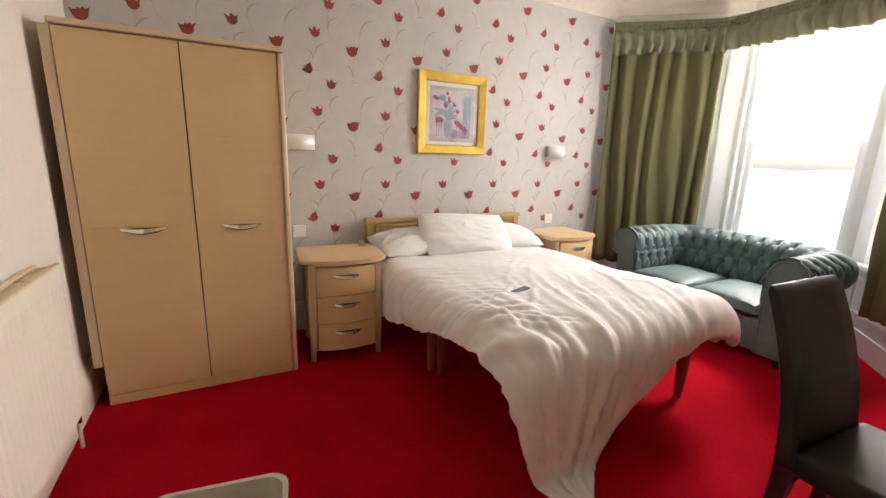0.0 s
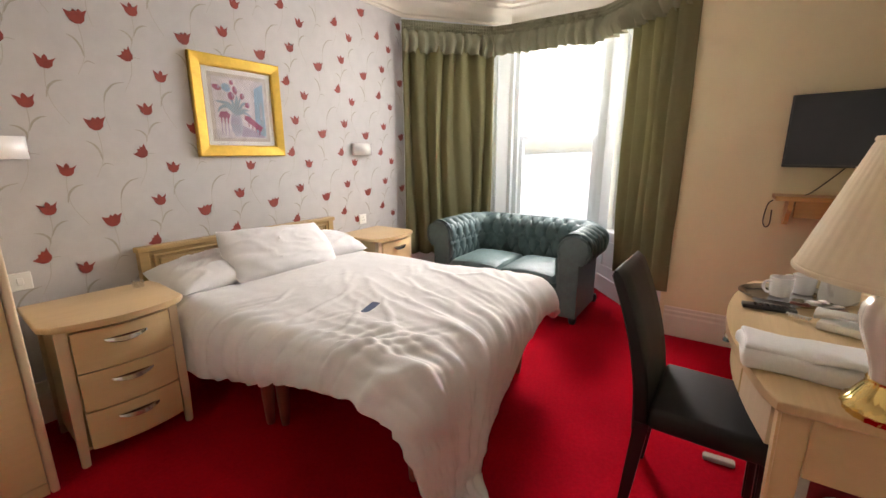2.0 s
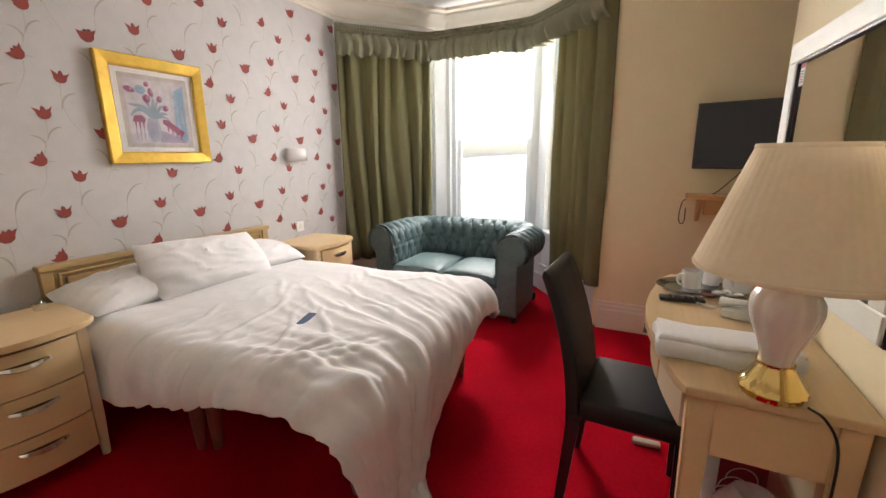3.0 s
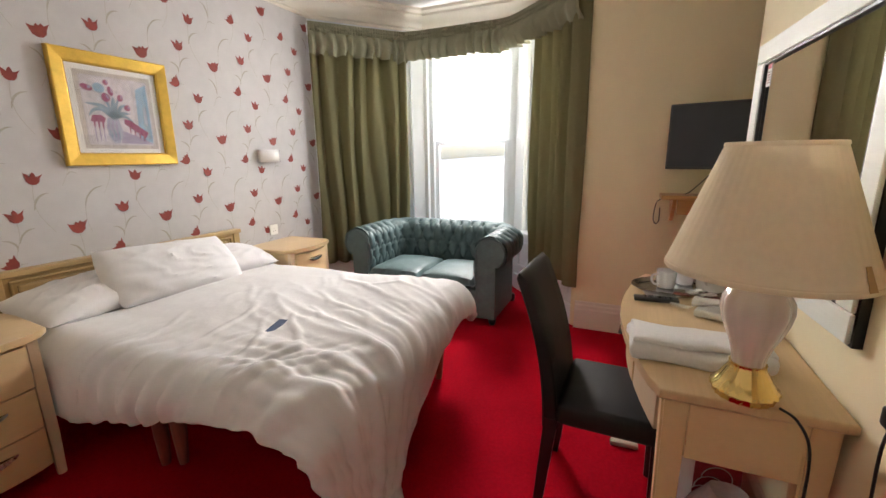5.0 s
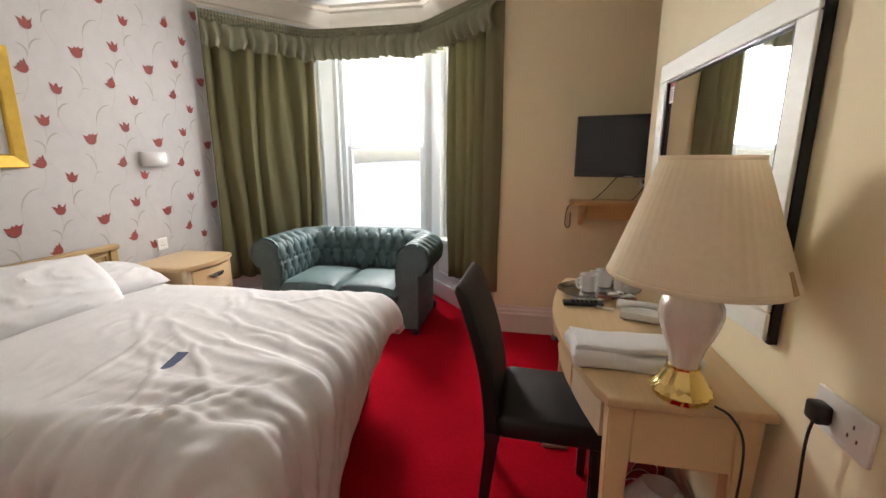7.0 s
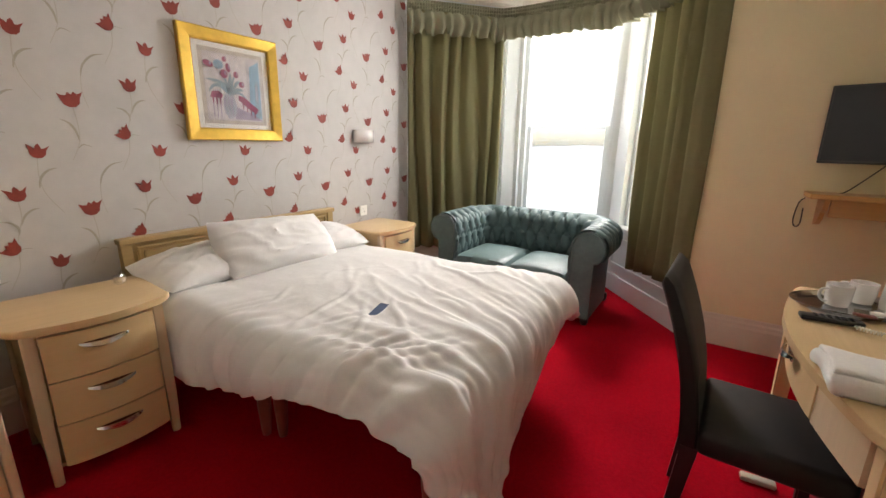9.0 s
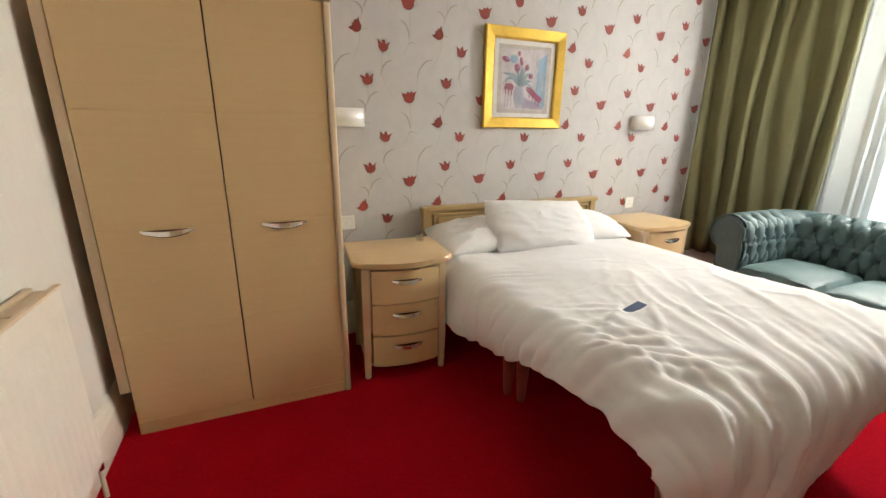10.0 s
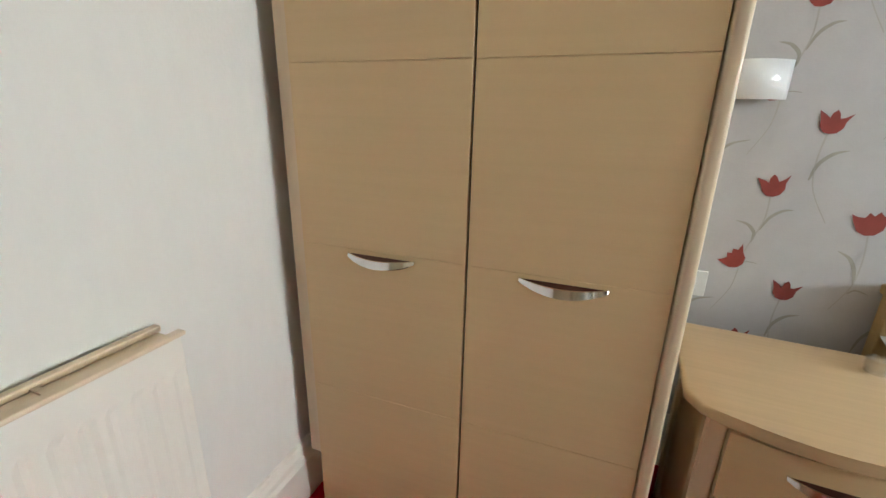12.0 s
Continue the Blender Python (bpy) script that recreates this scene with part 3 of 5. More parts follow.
# ---- bedside cabinets ----
def bedside(name, label, m):
    t = thing(name, label, "bedside cabinet", m, "bedside cabinets")
    w, d, h = 0.43, 0.42, 0.655

    def front(x, k=0.04, e=0.0):
        return -d / 2 - k * (1 - (2 * x / w) ** 2) - e
    # local -y is the front
    top = [(-0.265, 0.215), (-0.265, -0.17), (-0.235, -0.215)] + [(-0.235 + 0.47 * i / 14, -0.215 - 0.055 * math.sin(math.pi * i / 14)) for i in range(1, 14)] + [(0.235, -0.215), (0.265, -0.17), (0.265, 0.215)]
    part("top", prism(bmesh.new(), top[::-1], h - 0.028, h, 0.008, 3), MAPLE_FLAT, t, smooth=True)
    for sx in (-1, 1):
        for y in (-d / 2, d / 2 - 0.04):
            lg = bmesh.new()
            x0 = sx * (w / 2 - 0.015)
            for x, f in ((x0, 1),):
                vs = []
                for z, hw in ((0.0, 0.015), (0.2, 0.019), (h - 0.029, 0.021)):
                    xx = x + sx * 0.006 * (1 - z / h)
                    vs.append([lg.verts.new((xx + a * hw, y + 0.02 + b * hw, z)) for a, b in ((-1, -1), (1, -1), (1, 1), (-1, 1))])
                for p, q in zip(vs, vs[1:]):
                    for k in range(4):
                        lg.faces.new((p[k], p[(k + 1) % 4], q[(k + 1) % 4], q[k]))
                lg.faces.new(vs[0][::-1])
                lg.faces.new(vs[-1])
            bmesh.ops.bevel(lg, geom=[e for e in lg.edges if abs(e.verts[0].co.z - e.verts[1].co.z) > 0.05], offset=0.006, segments=2, affect="EDGES")
            part("leg", lg, MAPLE_EDGE, t, smooth=True)
    bd = bmesh.new()
    box(bd, -w / 2 + 0.006, -w / 2 + 0.02, -d / 2 + 0.045, d / 2 - 0.05, 0.06, h - 0.03)
    box(bd, w / 2 - 0.02, w / 2 - 0.006, -d / 2 + 0.045, d / 2 - 0.05, 0.06, h - 0.03)
    box(bd, -w / 2 + 0.03, w / 2 - 0.03, d / 2 - 0.03, d / 2 - 0.015, 0.06, h - 0.03)
    box(bd, -w / 2 + 0.024, w / 2 - 0.024, -d / 2 + 0.03, d / 2 - 0.035, 0.06, 0.075)
    box(bd, -w / 2 + 0.024, w / 2 - 0.024, -d / 2 + 0.004, -d / 2 + 0.03, h - 0.05, h - 0.03)
    part("body", bd, MAPLE, t)
    fx = w / 2 - 0.038
    z = 0.075
    for k, dh in enumerate((0.178, 0.178, 0.184)):
        pts = [(-fx + 2 * fx * i / 16, front(-fx + 2 * fx * i / 16)) for i in range(17)]
        ring = pts + [(fx, -d / 2 + 0.01), (-fx, -d / 2 + 0.01)]
        dr = part("drawer", prism(bmesh.new(), ring, z + 0.003, z + dh - 0.003, 0.003, 1), MAPLE, t)
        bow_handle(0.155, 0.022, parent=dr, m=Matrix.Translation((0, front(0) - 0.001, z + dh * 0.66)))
        z += dh
    return t


bedside("bedside_cabinet", "pale maple three-drawer bedside cabinet beside the wardrobe", pose(0.73, 2.642, 0, 0, 0, -4))
bedside("bedside_cabinet", "pale maple three-drawer bedside cabinet beside the sofa", pose(2.705, 2.765, 0, 0, 0, 2))

# tumbler on the first cabinet
tb = thing("glass_tumbler", "small clear glass on the bedside cabinet", "glass", pose(0.91, 2.75, 0.656))
gb = lathe(bmesh.new(), [(0.024, 0.0), (0.028, 0.035), (0.025, 0.035), (0.021, 0.006)], seg=24)
part("glass_wall", gb, GLASS2, tb, smooth=True)

# ---- bed ----
bed = thing("bed", "double bed with padded mattress on mahogany legs", "bed")
BX0, BX1, BYF, BYH = 1.04, 2.37, 1.10, 2.96
part("mattress", boxed(BX0 + 0.06, BX1 - 0.02, BYF + 0.03, BYH, 0.415, 0.555, 0.05, 4), LINEN, bed, "white fitted sheet over mattress", smooth=True)
part("base", boxed(BX0 + 0.16, BX1 - 0.06, BYF + 0.10, BYH, 0.33, 0.413, 0.01), MAHOG, bed, "dark slatted timber base")
for x, y in ((1.24, 1.24), (2.28, 1.24), (1.136, 2.066), (1.171, 1.996), (2.28, 2.0), (1.24, 2.85), (2.28, 2.85)):
    lg = lathe(bmesh.new(), [(0.018, 0.0), (0.022, 0.03), (0.03, 0.15), (0.036, 0.335)], x, y, 16)
    part("leg", lg, MAHOG, bed, smooth=True)

hbd = thing("headboard", "low oak-veneer headboard with raised panel", "headboard")
hb = bmesh.new()
HX0, HX1, HY, HZ = 1.005, 2.40, 2.955, 0.812
box(hb, HX0, HX0 + 0.05, HY, 3.0, 0.25, HZ - 0.03, 0.004)
box(hb, HX1 - 0.05, HX1, HY, 3.0, 0.25, HZ - 0.03, 0.004)
box(hb, HX0 + 0.05, HX1 - 0.05, HY + 0.012, 2.998, 0.30, HZ - 0.03)
part("frame", hb, OAK, hbd)
part("cap_rail", boxed(HX0 - 0.008, HX1 + 0.008, HY - 0.014, 3.006, HZ - 0.03, HZ, 0.006), OAK, hbd)
pn = bmesh.new()
box(pn, HX0 + 0.10, HX1 - 0.10, HY + 0.002, HY + 0.013, 0.34, HZ - 0.075, 0.009, 2)
part("panel", pn, OAK, hbd)
box2 = bmesh.new()
for r in ((HX0 + 0.07, HX1 - 0.07, HZ - 0.062, HZ - 0.050), (HX0 + 0.07, HX0 + 0.082, 0.33, HZ - 0.062), (HX1 - 0.082, HX1 - 0.07, 0.33, HZ - 0.062)):
    box(box2, r[0], r[1], HY - 0.004, HY + 0.014, r[2], r[3], 0.003, 1)
part("beading", box2, OAK, hbd)


def ridged(p, f, sharp=3.0):
    return (1 - min(1, abs(noise.noise(p * f)) * 2.2)) ** sharp


def pleat(ph, sharp=1.5):
    """One narrow crest in each unit of phase, with a broad valley."""
    v = abs(math.sin(math.pi * ph))
    return max(0.0, 1 - math.sqrt(v * v + 0.004)) ** 1.1 * sharp


def patchy(x, y, seed, share):
    """Where a kind of fold shows: 0 to about 1, over the given share of the cloth."""
    return max(0.22, min(1.2, 2.2 * (noise.noise((x, y, seed)) * 1.6 + share - 0.35)))


def crease(q, pts, height, width):
    """A raised fold along a plan polyline, dying away towards its ends."""
    best, at = 9.0, 0.0
    n = len(pts) - 1
    for k, (a, b) in enumerate(zip(pts, pts[1:])):
        a, b = Vector(a), Vector(b)
        t = max(0, min(1, (q - a).dot(b - a) / (b - a).length_squared))
        r = (q - a - (b - a) * t).length
        if r < best:
            best, at = r, (k + t) / n
    return height * math.sin(math.pi * min(1, max(0, at))) ** 0.6 * math.exp(-(best / (1.4 * width)) ** 2)


def puff(x, y):
    """Loose filling of the quilt over the mattress, in metres."""
    z = 0.014 * noise.noise((x * 2.4, y * 2.4, 0.3)) + 0.010 * noise.noise((x * 5.0, y * 5.0, 3.3))
    z += 0.030 * max(0, 1 - abs(x - 2.15) / 0.45) * max(0, 1 - abs(y - 1.3) / 0.5)
    return z - 0.03 * max(0, 1 - abs(y - 2.6) / 0.2)


FOLDS = (
    ([(2.26, 2.05), (2.10, 1.80), (2.04, 1.62), (1.95, 1.46), (1.90, 1.30)], 0.013, 0.012),
    ([(2.04, 1.62), (2.10, 1.44), (2.06, 1.26), (1.98, 1.10)], 0.011, 0.011),
    ([(1.93, 1.86), (1.80, 1.64), (1.72, 1.44), (1.60, 1.22), (1.46, 0.98)], 0.012, 0.011),
    ([(1.72, 1.72), (1.62, 1.56), (1.56, 1.36), (1.44, 1.12)], 0.010, 0.009),
    ([(1.52, 1.80), (1.36, 1.66), (1.22, 1.58), (1.06, 1.54)], 0.010, 0.009),
    ([(1.66, 1.98), (1.48, 1.90), (1.30, 1.86), (1.08, 1.76)], 0.009, 0.009),
    ([(1.60, 1.72), (1.50, 1.62), (1.38, 1.48), (1.22, 1.34)], 0.009, 0.009),
    ([(1.44, 2.22), (1.28, 2.10), (1.10, 2.04)], 0.007, 0.009),
    ([(2.36, 1.62), (2.24, 1.42), (2.08, 1.30)], 0.009, 0.012),
    ([(1.88, 2.30), (1.72, 2.12), (1.62, 1.98)], 0.006, 0.011),
)


def cotton_crease(x, y, from_side, from_foot):
    """Relief of the creased cover over its flat layout, in metres."""
    w1 = 0.030 * noise.noise((x * 3.1, y * 3.1, 2.0)) + 0.014 * noise.noise((x * 8, y * 8, 4.0))
    w2 = 0.030 * noise.noise((x * 3.3, y * 3.3, 12.0)) + 0.012 * noise.noise((x * 8, y * 8, 14.0))
    hem = min(1.0, 0.35 + max(0.0, min(from_side, from_foot)) / 0.10)
    # gathers across the long hanging side
    k = max(0.0, 1 - from_side / 0.52) ** 0.8
    s = y + 1.3 * w1 + 0.35 * (x - 1.0)
    h = k * patchy(x * 1.2, y * 2.6, 20.0, 0.8) * 0.029 * pleat(s * 6.3 + 1.5 * noise.noise((s * 2.5, x * 0.8, 31.0)))
    h += k * patchy(x * 1.6, y * 4.0, 22.0, 0.68) * 0.018 * pleat(s * 13 + 1.0 * noise.noise((s * 4, x * 1.2, 33.0)))
    # drag folds that run together at the fallen corner
    dx, dy = x - 1.10 + 0.6 * w2, y - 0.28 + 0.6 * w1
    r = math.hypot(dx, dy)
    th = math.atan2(dx, dy)
    k = max(0.0, 1 - r / 1.9) ** 0.6 * min(1.0, r / 0.25)
    h += k * max(0.55, patchy(th * 2.2, r * 1.5, 40.0, 0.62)) * 0.026 * pleat(th * 5.6 + 0.9 * noise.noise((th * 2.0, r * 0.9, 41.0)))
    h += k * max(0.4, patchy(th * 4.0, r * 2.2, 42.0, 0.62)) * 0.015 * pleat(th * 11 + 0.8 * noise.noise((th * 4, r * 1.3, 43.0)))
    h += k * patchy(th * 6.0, r * 3.0, 44.0, 0.5) * 0.007 * pleat(th * 21 + 0.9 * noise.noise((th * 6, r * 1.8, 45.0)))
    # single long folds
    q = Vector((x + w1, y + w2))
    for pts, height, width in FOLDS:
        h += crease(q, pts, height, width)
    # soft drawn-out crumples and a few fine ones
    foot = max(0.0, min(1.0, (2.5 - y) / 0.7))
    u, v = 0.73 * x + 0.68 * y + w1, 0.68 * x - 0.73 * y + w2
    h += foot * patchy(x * 2.4, y * 2.4, 60.0, 0.5) * 0.006 * ridged(Vector((u * 1.8, v * 7.0, 61.0)), 1.0, 2.5)
    h += patchy(x * 3.1, y * 3.1, 64.0, 0.4) * 0.004 * ridged(Vector((x * 4 + 9 * w1, y * 5 + 9 * w2, 65.0)), 1.0, 4)
    h += 0.002 * noise.noise((x * 14, y * 14, 71.0))
    # shell-shaped creases round the plump far corner
    e = math.hypot(x - 2.42, y - 1.08)
    h += max(0.0, 1 - e / 0.8) * patchy(x * 2.5, y * 2.5, 80.0, 0.5) * 0.009 * pleat(e * 8 + 1.2 * noise.noise((x * 2, y * 2, 81.0)))
    # puckers along the foot edge
    k = max(0.0, 1 - from_foot / 0.40)
    h += k * patchy(x * 2.8, y * 2.0, 50.0, 0.55) * 0.014 * pleat((x + w2) * 8 + 0.8 * noise.noise((x * 3, y * 1.2, 51.0)))
    return h * hem


def finer(A):
    """Doubles the points along the first axis on a smooth curve."""
    E = np.concatenate([2 * A[:1] - A[1:2], A, 2 * A[-1:] - A[-2:-1]])
    mid = (9 * (E[1:-2] + E[2:-1]) - E[:-3] - E[3:]) / 16
    B = np.zeros((2 * len(A) - 1,) + A.shape[1:])
    B[0::2], B[1::2] = A, mid
    return B


def spline_rows(t, rows):
    """Plan positions along an edge, for fractions t."""
    s = np.array([r[0] for r in rows])
    return np.stack([np.interp(t, s, [r[1] for r in rows]), np.interp(t, s, [r[2] for r in rows])], -1)


def duvet():
    """Quilt cover let fall over the bed: the cloth is laid out flat, a little too large, and settles under its weight."""
    nu, nv = 132, 158
    tu, tv = np.linspace(0, 1, nu), np.linspace(0, 1, nv)
    # flat outline: v runs from head to foot, u from the wardrobe side to the window side
    left = spline_rows(tv, [(0, 0.80, 2.60), (0.10, 0.80, 2.40), (0.30, 0.87, 2.0), (0.48, 0.935, 1.62), (0.62, 0.945, 1.32), (0.75, 0.94, 1.08), (0.87, 1.03, 0.80), (1.0, 1.13, 0.50)])
    right = spline_rows(tv, [(0, 2.57, 2.60), (0.45, 2.60, 1.80), (0.78, 2.56, 1.40), (0.92, 2.51, 1.20), (1.0, 2.41, 1.08)])
    foot = spline_rows(tu, [(0, 1.13, 0.50), (0.10, 1.25, 0.58), (0.30, 1.50, 0.87), (0.45, 1.74, 0.97), (0.62, 1.98, 1.02), (0.85, 2.27, 1.00), (1, 2.41, 1.08)])
    head = spline_rows(tu, [(0, 0.74, 2.60), (1, 2.57, 2.60)])
    for k in range(1, nv - 1):
        y = left[k, 1]
        left[k, 0] += 0.022 * noise.noise((y * 6.0, 1.3, 0)) + 0.004 * noise.noise((y * 19.0, 4.3, 0))
    for k in range(1, nu - 1):
        x = foot[k, 0]
        foot[k, 1] += (0.020 * noise.noise((x * 7.0, 8.3, 0)) + 0.004 * noise.noise((x * 18.0, 2.3, 0))) * min(1, (x - 1.1) / 0.2)
    U, V = tu[:, None, None], tv[None, :, None]
    flat = left[None] * (1 - U) + right[None] * U + head[:, None] * (1 - V) + foot[:, None] * V
    flat = flat - (head[0] * (1 - U) * (1 - V) + head[-1] * U * (1 - V) + foot[0] * (1 - U) * V + foot[-1] * U * V)
    P = np.zeros((nu, nv, 3))
    P[..., :2] = flat
    slack = np.zeros((nu, nv))
    for i in range(nu):
        for j in range(nv):
            x, y = flat[i, j]
            P[i, j, 2] = 0.665 + puff(min(2.4, max(1.0, x)), min(2.6, max(1.05, y))) + 0.004 * noise.noise((x * 22, y * 22, 5))
            slack[i, j] = 0.004 + 0.01 * max(0, noise.noise((x * 2.3, y * 2.3, 7)))
    flat3 = np.concatenate([flat, np.zeros((nu, nv, 1))], -1)

    def rest(du, dv):
        if dv >= 0:
            a, b = flat3[:nu - du, :nv - dv], flat3[du:, dv:]
            k = slack[:nu - du, :nv - dv]
        else:
            a, b = flat3[:nu - du, -dv:], flat3[du:, :dv]
            k = slack[:nu - du, -dv:]
        return np.linalg.norm(b - a, axis=-1) * (1 + k)
    links = []
    for du, dv, stiff in ((1, 0, 1.0), (0, 1, 1.0), (1, 1, 0.5), (1, -1, 0.5), (2, 0, 0.15), (0, 2, 0.15), (4, 0, 0.03), (0, 4, 0.03)):
        L = rest(du, dv)
        step = max(du, abs(dv))
        for ph in range(2):
            # alternate runs so that no point is moved twice in one pass
            if du:
                idx = [i for i in range(nu - du) if (i // step) % 2 == ph]
                for s0 in range(step if len(idx) else 0):
                    sl = slice(ph * step + s0, nu - du, 2 * step)
                    if dv >= 0:
                        links.append(((sl, slice(0, nv - dv)), (slice(sl.start + du, nu, 2 * step), slice(dv, nv)), L[sl], stiff))
                    else:
                        links.append(((sl, slice(-dv, nv)), (slice(sl.start + du, nu, 2 * step), slice(0, nv + dv)), L[sl], stiff))
            else:
                for s0 in range(step):
                    sl = slice(ph * step + s0, nv - dv, 2 * step)
                    links.append(((slice(0, nu), sl), (slice(0, nu), slice(sl.start + dv, nv, 2 * step)), L[:, sl], stiff))
    lo, hi = np.array([0.965, 1.04, -9.0]), np.array([2.425, 3.2, 0.585])
    R = 0.12
    Q = P.copy()
    for it in range(SETTLE):
        vel = (P - Q) * 0.965
        Q = P.copy()
        P = P + np.clip(vel, -0.02, 0.02)
        P[..., 2] -= 9.8 / 3600 * 0.55
        for k in range(9):
            for a, b, L, stiff in links:
                pa, pb = P[a], P[b]
                n = min(pa.shape[0], pb.shape[0]), min(pa.shape[1], pb.shape[1])
                pa, pb, L_ = pa[:n[0], :n[1]], pb[:n[0], :n[1]], L[:n[0], :n[1]]
                d = pb - pa
                ln = np.sqrt(np.einsum("ijk,ijk->ij", d, d)) + 1e-9
                f = (ln - L_) / ln * 0.5 * stiff
                if stiff < 0.4:
                    f = np.minimum(f, 0)
                d *= f[..., None]
                pa += d
                pb -= d
            if k % 3 == 2:
                # bed under the quilt, with soft shoulders
                fill = 0.03 * np.clip(1 - np.abs(P[..., 0] - 2.2) / 0.5, 0, 1) * np.clip(1 - np.abs(P[..., 1] - 1.3) / 0.5, 0, 1)
                fill += 0.008 * np.sin(P[..., 0] * 7.1 + 1.3 * np.sin(P[..., 1] * 3.0)) * np.sin(P[..., 1] * 5.3)
                T = P.copy()
                T[..., 2] -= fill
                c = np.clip(T, lo + R, hi - R)
                d = T - c
                ln = np.sqrt((d * d).sum(-1)) + 1e-9
                hit = ln < R
                tgt = c + d / ln[..., None] * R
                tgt[..., 2] += fill
                mu = np.where(hit & (d[..., 2] > 0.7 * ln), 0.45, np.where(hit, 0.12, 0))[..., None]
                P = np.where(hit[..., None], tgt, P)
                P[..., :2] -= (P[..., :2] - Q[..., :2]) * mu
                P[..., 2] = np.maximum(P[..., 2], 0.02)
    # ease out the sharp buckles of the settled cloth
    for _ in range(14):
        P[1:-1, 1:-1] = 0.4 * P[1:-1, 1:-1] + 0.15 * (P[:-2, 1:-1] + P[2:, 1:-1] + P[1:-1, :-2] + P[1:-1, 2:])
    # finer net of points for the creases
    P, F = finer(finer(P).swapaxes(0, 1)).swapaxes(0, 1), finer(finer(flat).swapaxes(0, 1)).swapaxes(0, 1)
    left, foot = finer(left), finer(foot)
    flat, nu, nv = F, 2 * nu - 1, 2 * nv - 1
    # creases in the cotton: gathers across the hanging side, drag folds that run together at the fallen corner
    g1, g2 = np.gradient(P, axis=0), np.gradient(P, axis=1)
    nrm = np.cross(g2, g1)
    nrm /= np.linalg.norm(nrm, axis=-1)[..., None] + 1e-9
    nrm *= np.sign(nrm[nu // 2, nv // 3, 2])
    H = np.array([[cotton_crease(*flat[i, j], flat[i, j, 0] - left[j, 0], flat[i, j, 1] - foot[i, 1]) for j in range(nv)] for i in range(nu)])
    for _ in range(1):
        H[1:-1, 1:-1] = 0.4 * H[1:-1, 1:-1] + 0.15 * (H[:-2, 1:-1] + H[2:, 1:-1] + H[1:-1, :-2] + H[1:-1, 2:])
    side = np.clip((1.22 - flat[..., 0]) / 0.22, 0, 1) * np.clip((flat[..., 1] - 0.75) / 0.3, 0, 1)
    P += nrm * (H * (0.72 + 0.2 * side) * np.clip(0.5 + (flat[..., 1] - 0.6) * 1.2, 0.5, 1))[..., None]
    for _ in range(2):
        P[1:-1, 1:-1] = 0.5 * P[1:-1, 1:-1] + 0.125 * (P[:-2, 1:-1] + P[2:, 1:-1] + P[1:-1, :-2] + P[1:-1, 2:])
    P[..., 2] = np.maximum(P[..., 2], 0.014)
    bm = bmesh.new()
    vv = [[bm.verts.new(P[i, j]) for j in range(nv)] for i in range(nu)]
    for i in range(nu - 1):
        for j in range(nv - 1):
            bm.faces.new((vv[i][j], vv[i][j + 1], vv[i + 1][j + 1], vv[i + 1][j]))
    return bm, P


SETTLE = 140
DUVET, QUILT = duvet()
dv = finish("duvet", DUVET, LINEN, True)
solid(dv, 0.026)
tagged(dv, "rumpled white duvet slipping off one corner of the bed", "duvet")


def pillow(w, h, t, seed):
    """A stuffed pillow, flat in local x and y."""
    bm = bmesh.new()
    n = 36
    grids = []
    for sgn in (1, -1):
        g = []
        for j in range(n + 1):
            row = []
            for i in range(n + 1):
                a, b = i / n * 2 - 1, j / n * 2 - 1
                k = (1 - abs(a) ** 2.6) * (1 - abs(b) ** 2.6)
                z = sgn * t * 0.5 * max(0, k) ** 0.55
                pinch = 1 - 0.07 * (abs(b) ** 2) * (1 - abs(a) ** 2)
                pinch2 = 1 - 0.08 * (abs(a) ** 2) * (1 - abs(b) ** 2)
                x, y = a * w / 2 * pinch2 ** -1 * 0.95, b * h / 2 * pinch
                cr = ridged(Vector((a * 2.2 + seed, b * 3.2, seed * 1.7)), 1.0, 4) * 0.010 + 0.008 * noise.noise((a * 3, b * 3, seed + 5))
                z += sgn * cr * min(1, k * 3)
                row.append(bm.verts.new((x, y, z)))
            g.append(row)
        grids.append(g)
    for g in grids:
        for j in range(n):
            for i in range(n):
                bm.faces.new((g[j][i], g[j][i + 1], g[j + 1][i + 1], g[j + 1][i]))
    bmesh.ops.remove_doubles(bm, verts=bm.verts, dist=0.0008)
    return bm


for lab, m, wh, sd in (("white pillow lying flat against the headboard", pose(1.33, 2.76, 0.655, 8, -2, 3), (0.66, 0.42, 0.17), 1.0),
                       ("white pillow lying flat against the headboard", pose(2.08, 2.77, 0.655, 10, 3, -3), (0.64, 0.42, 0.17), 2.3),
                       ("plump white pillow propped up on the others", pose(1.69, 2.65, 0.715, 47, 3, -2), (0.74, 0.37, 0.16), 3.9)):
    pb = finish("pillow", pillow(*wh, sd), LINEN, True)
    pb.matrix_basis = m
    tagged(pb, lab, "pillow", "pillows on the bed")

near = (np.abs(QUILT[..., 0] - 1.435) < 0.08) & (np.abs(QUILT[..., 1] - 1.645) < 0.04)
WALLET_Z = float(QUILT[..., 2][near].max()) - 0.004
cardt = finish("key_card_wallet", boxed(-0.021, 0.021, -0.078, 0.078, 0, 0.008, 0.002), NAVY)
cardt.matrix_basis = pose(1.435, 1.645, WALLET_Z, 2, 3, -73)
tagged(cardt, "dark navy card wallet lying on the duvet", "wallet")


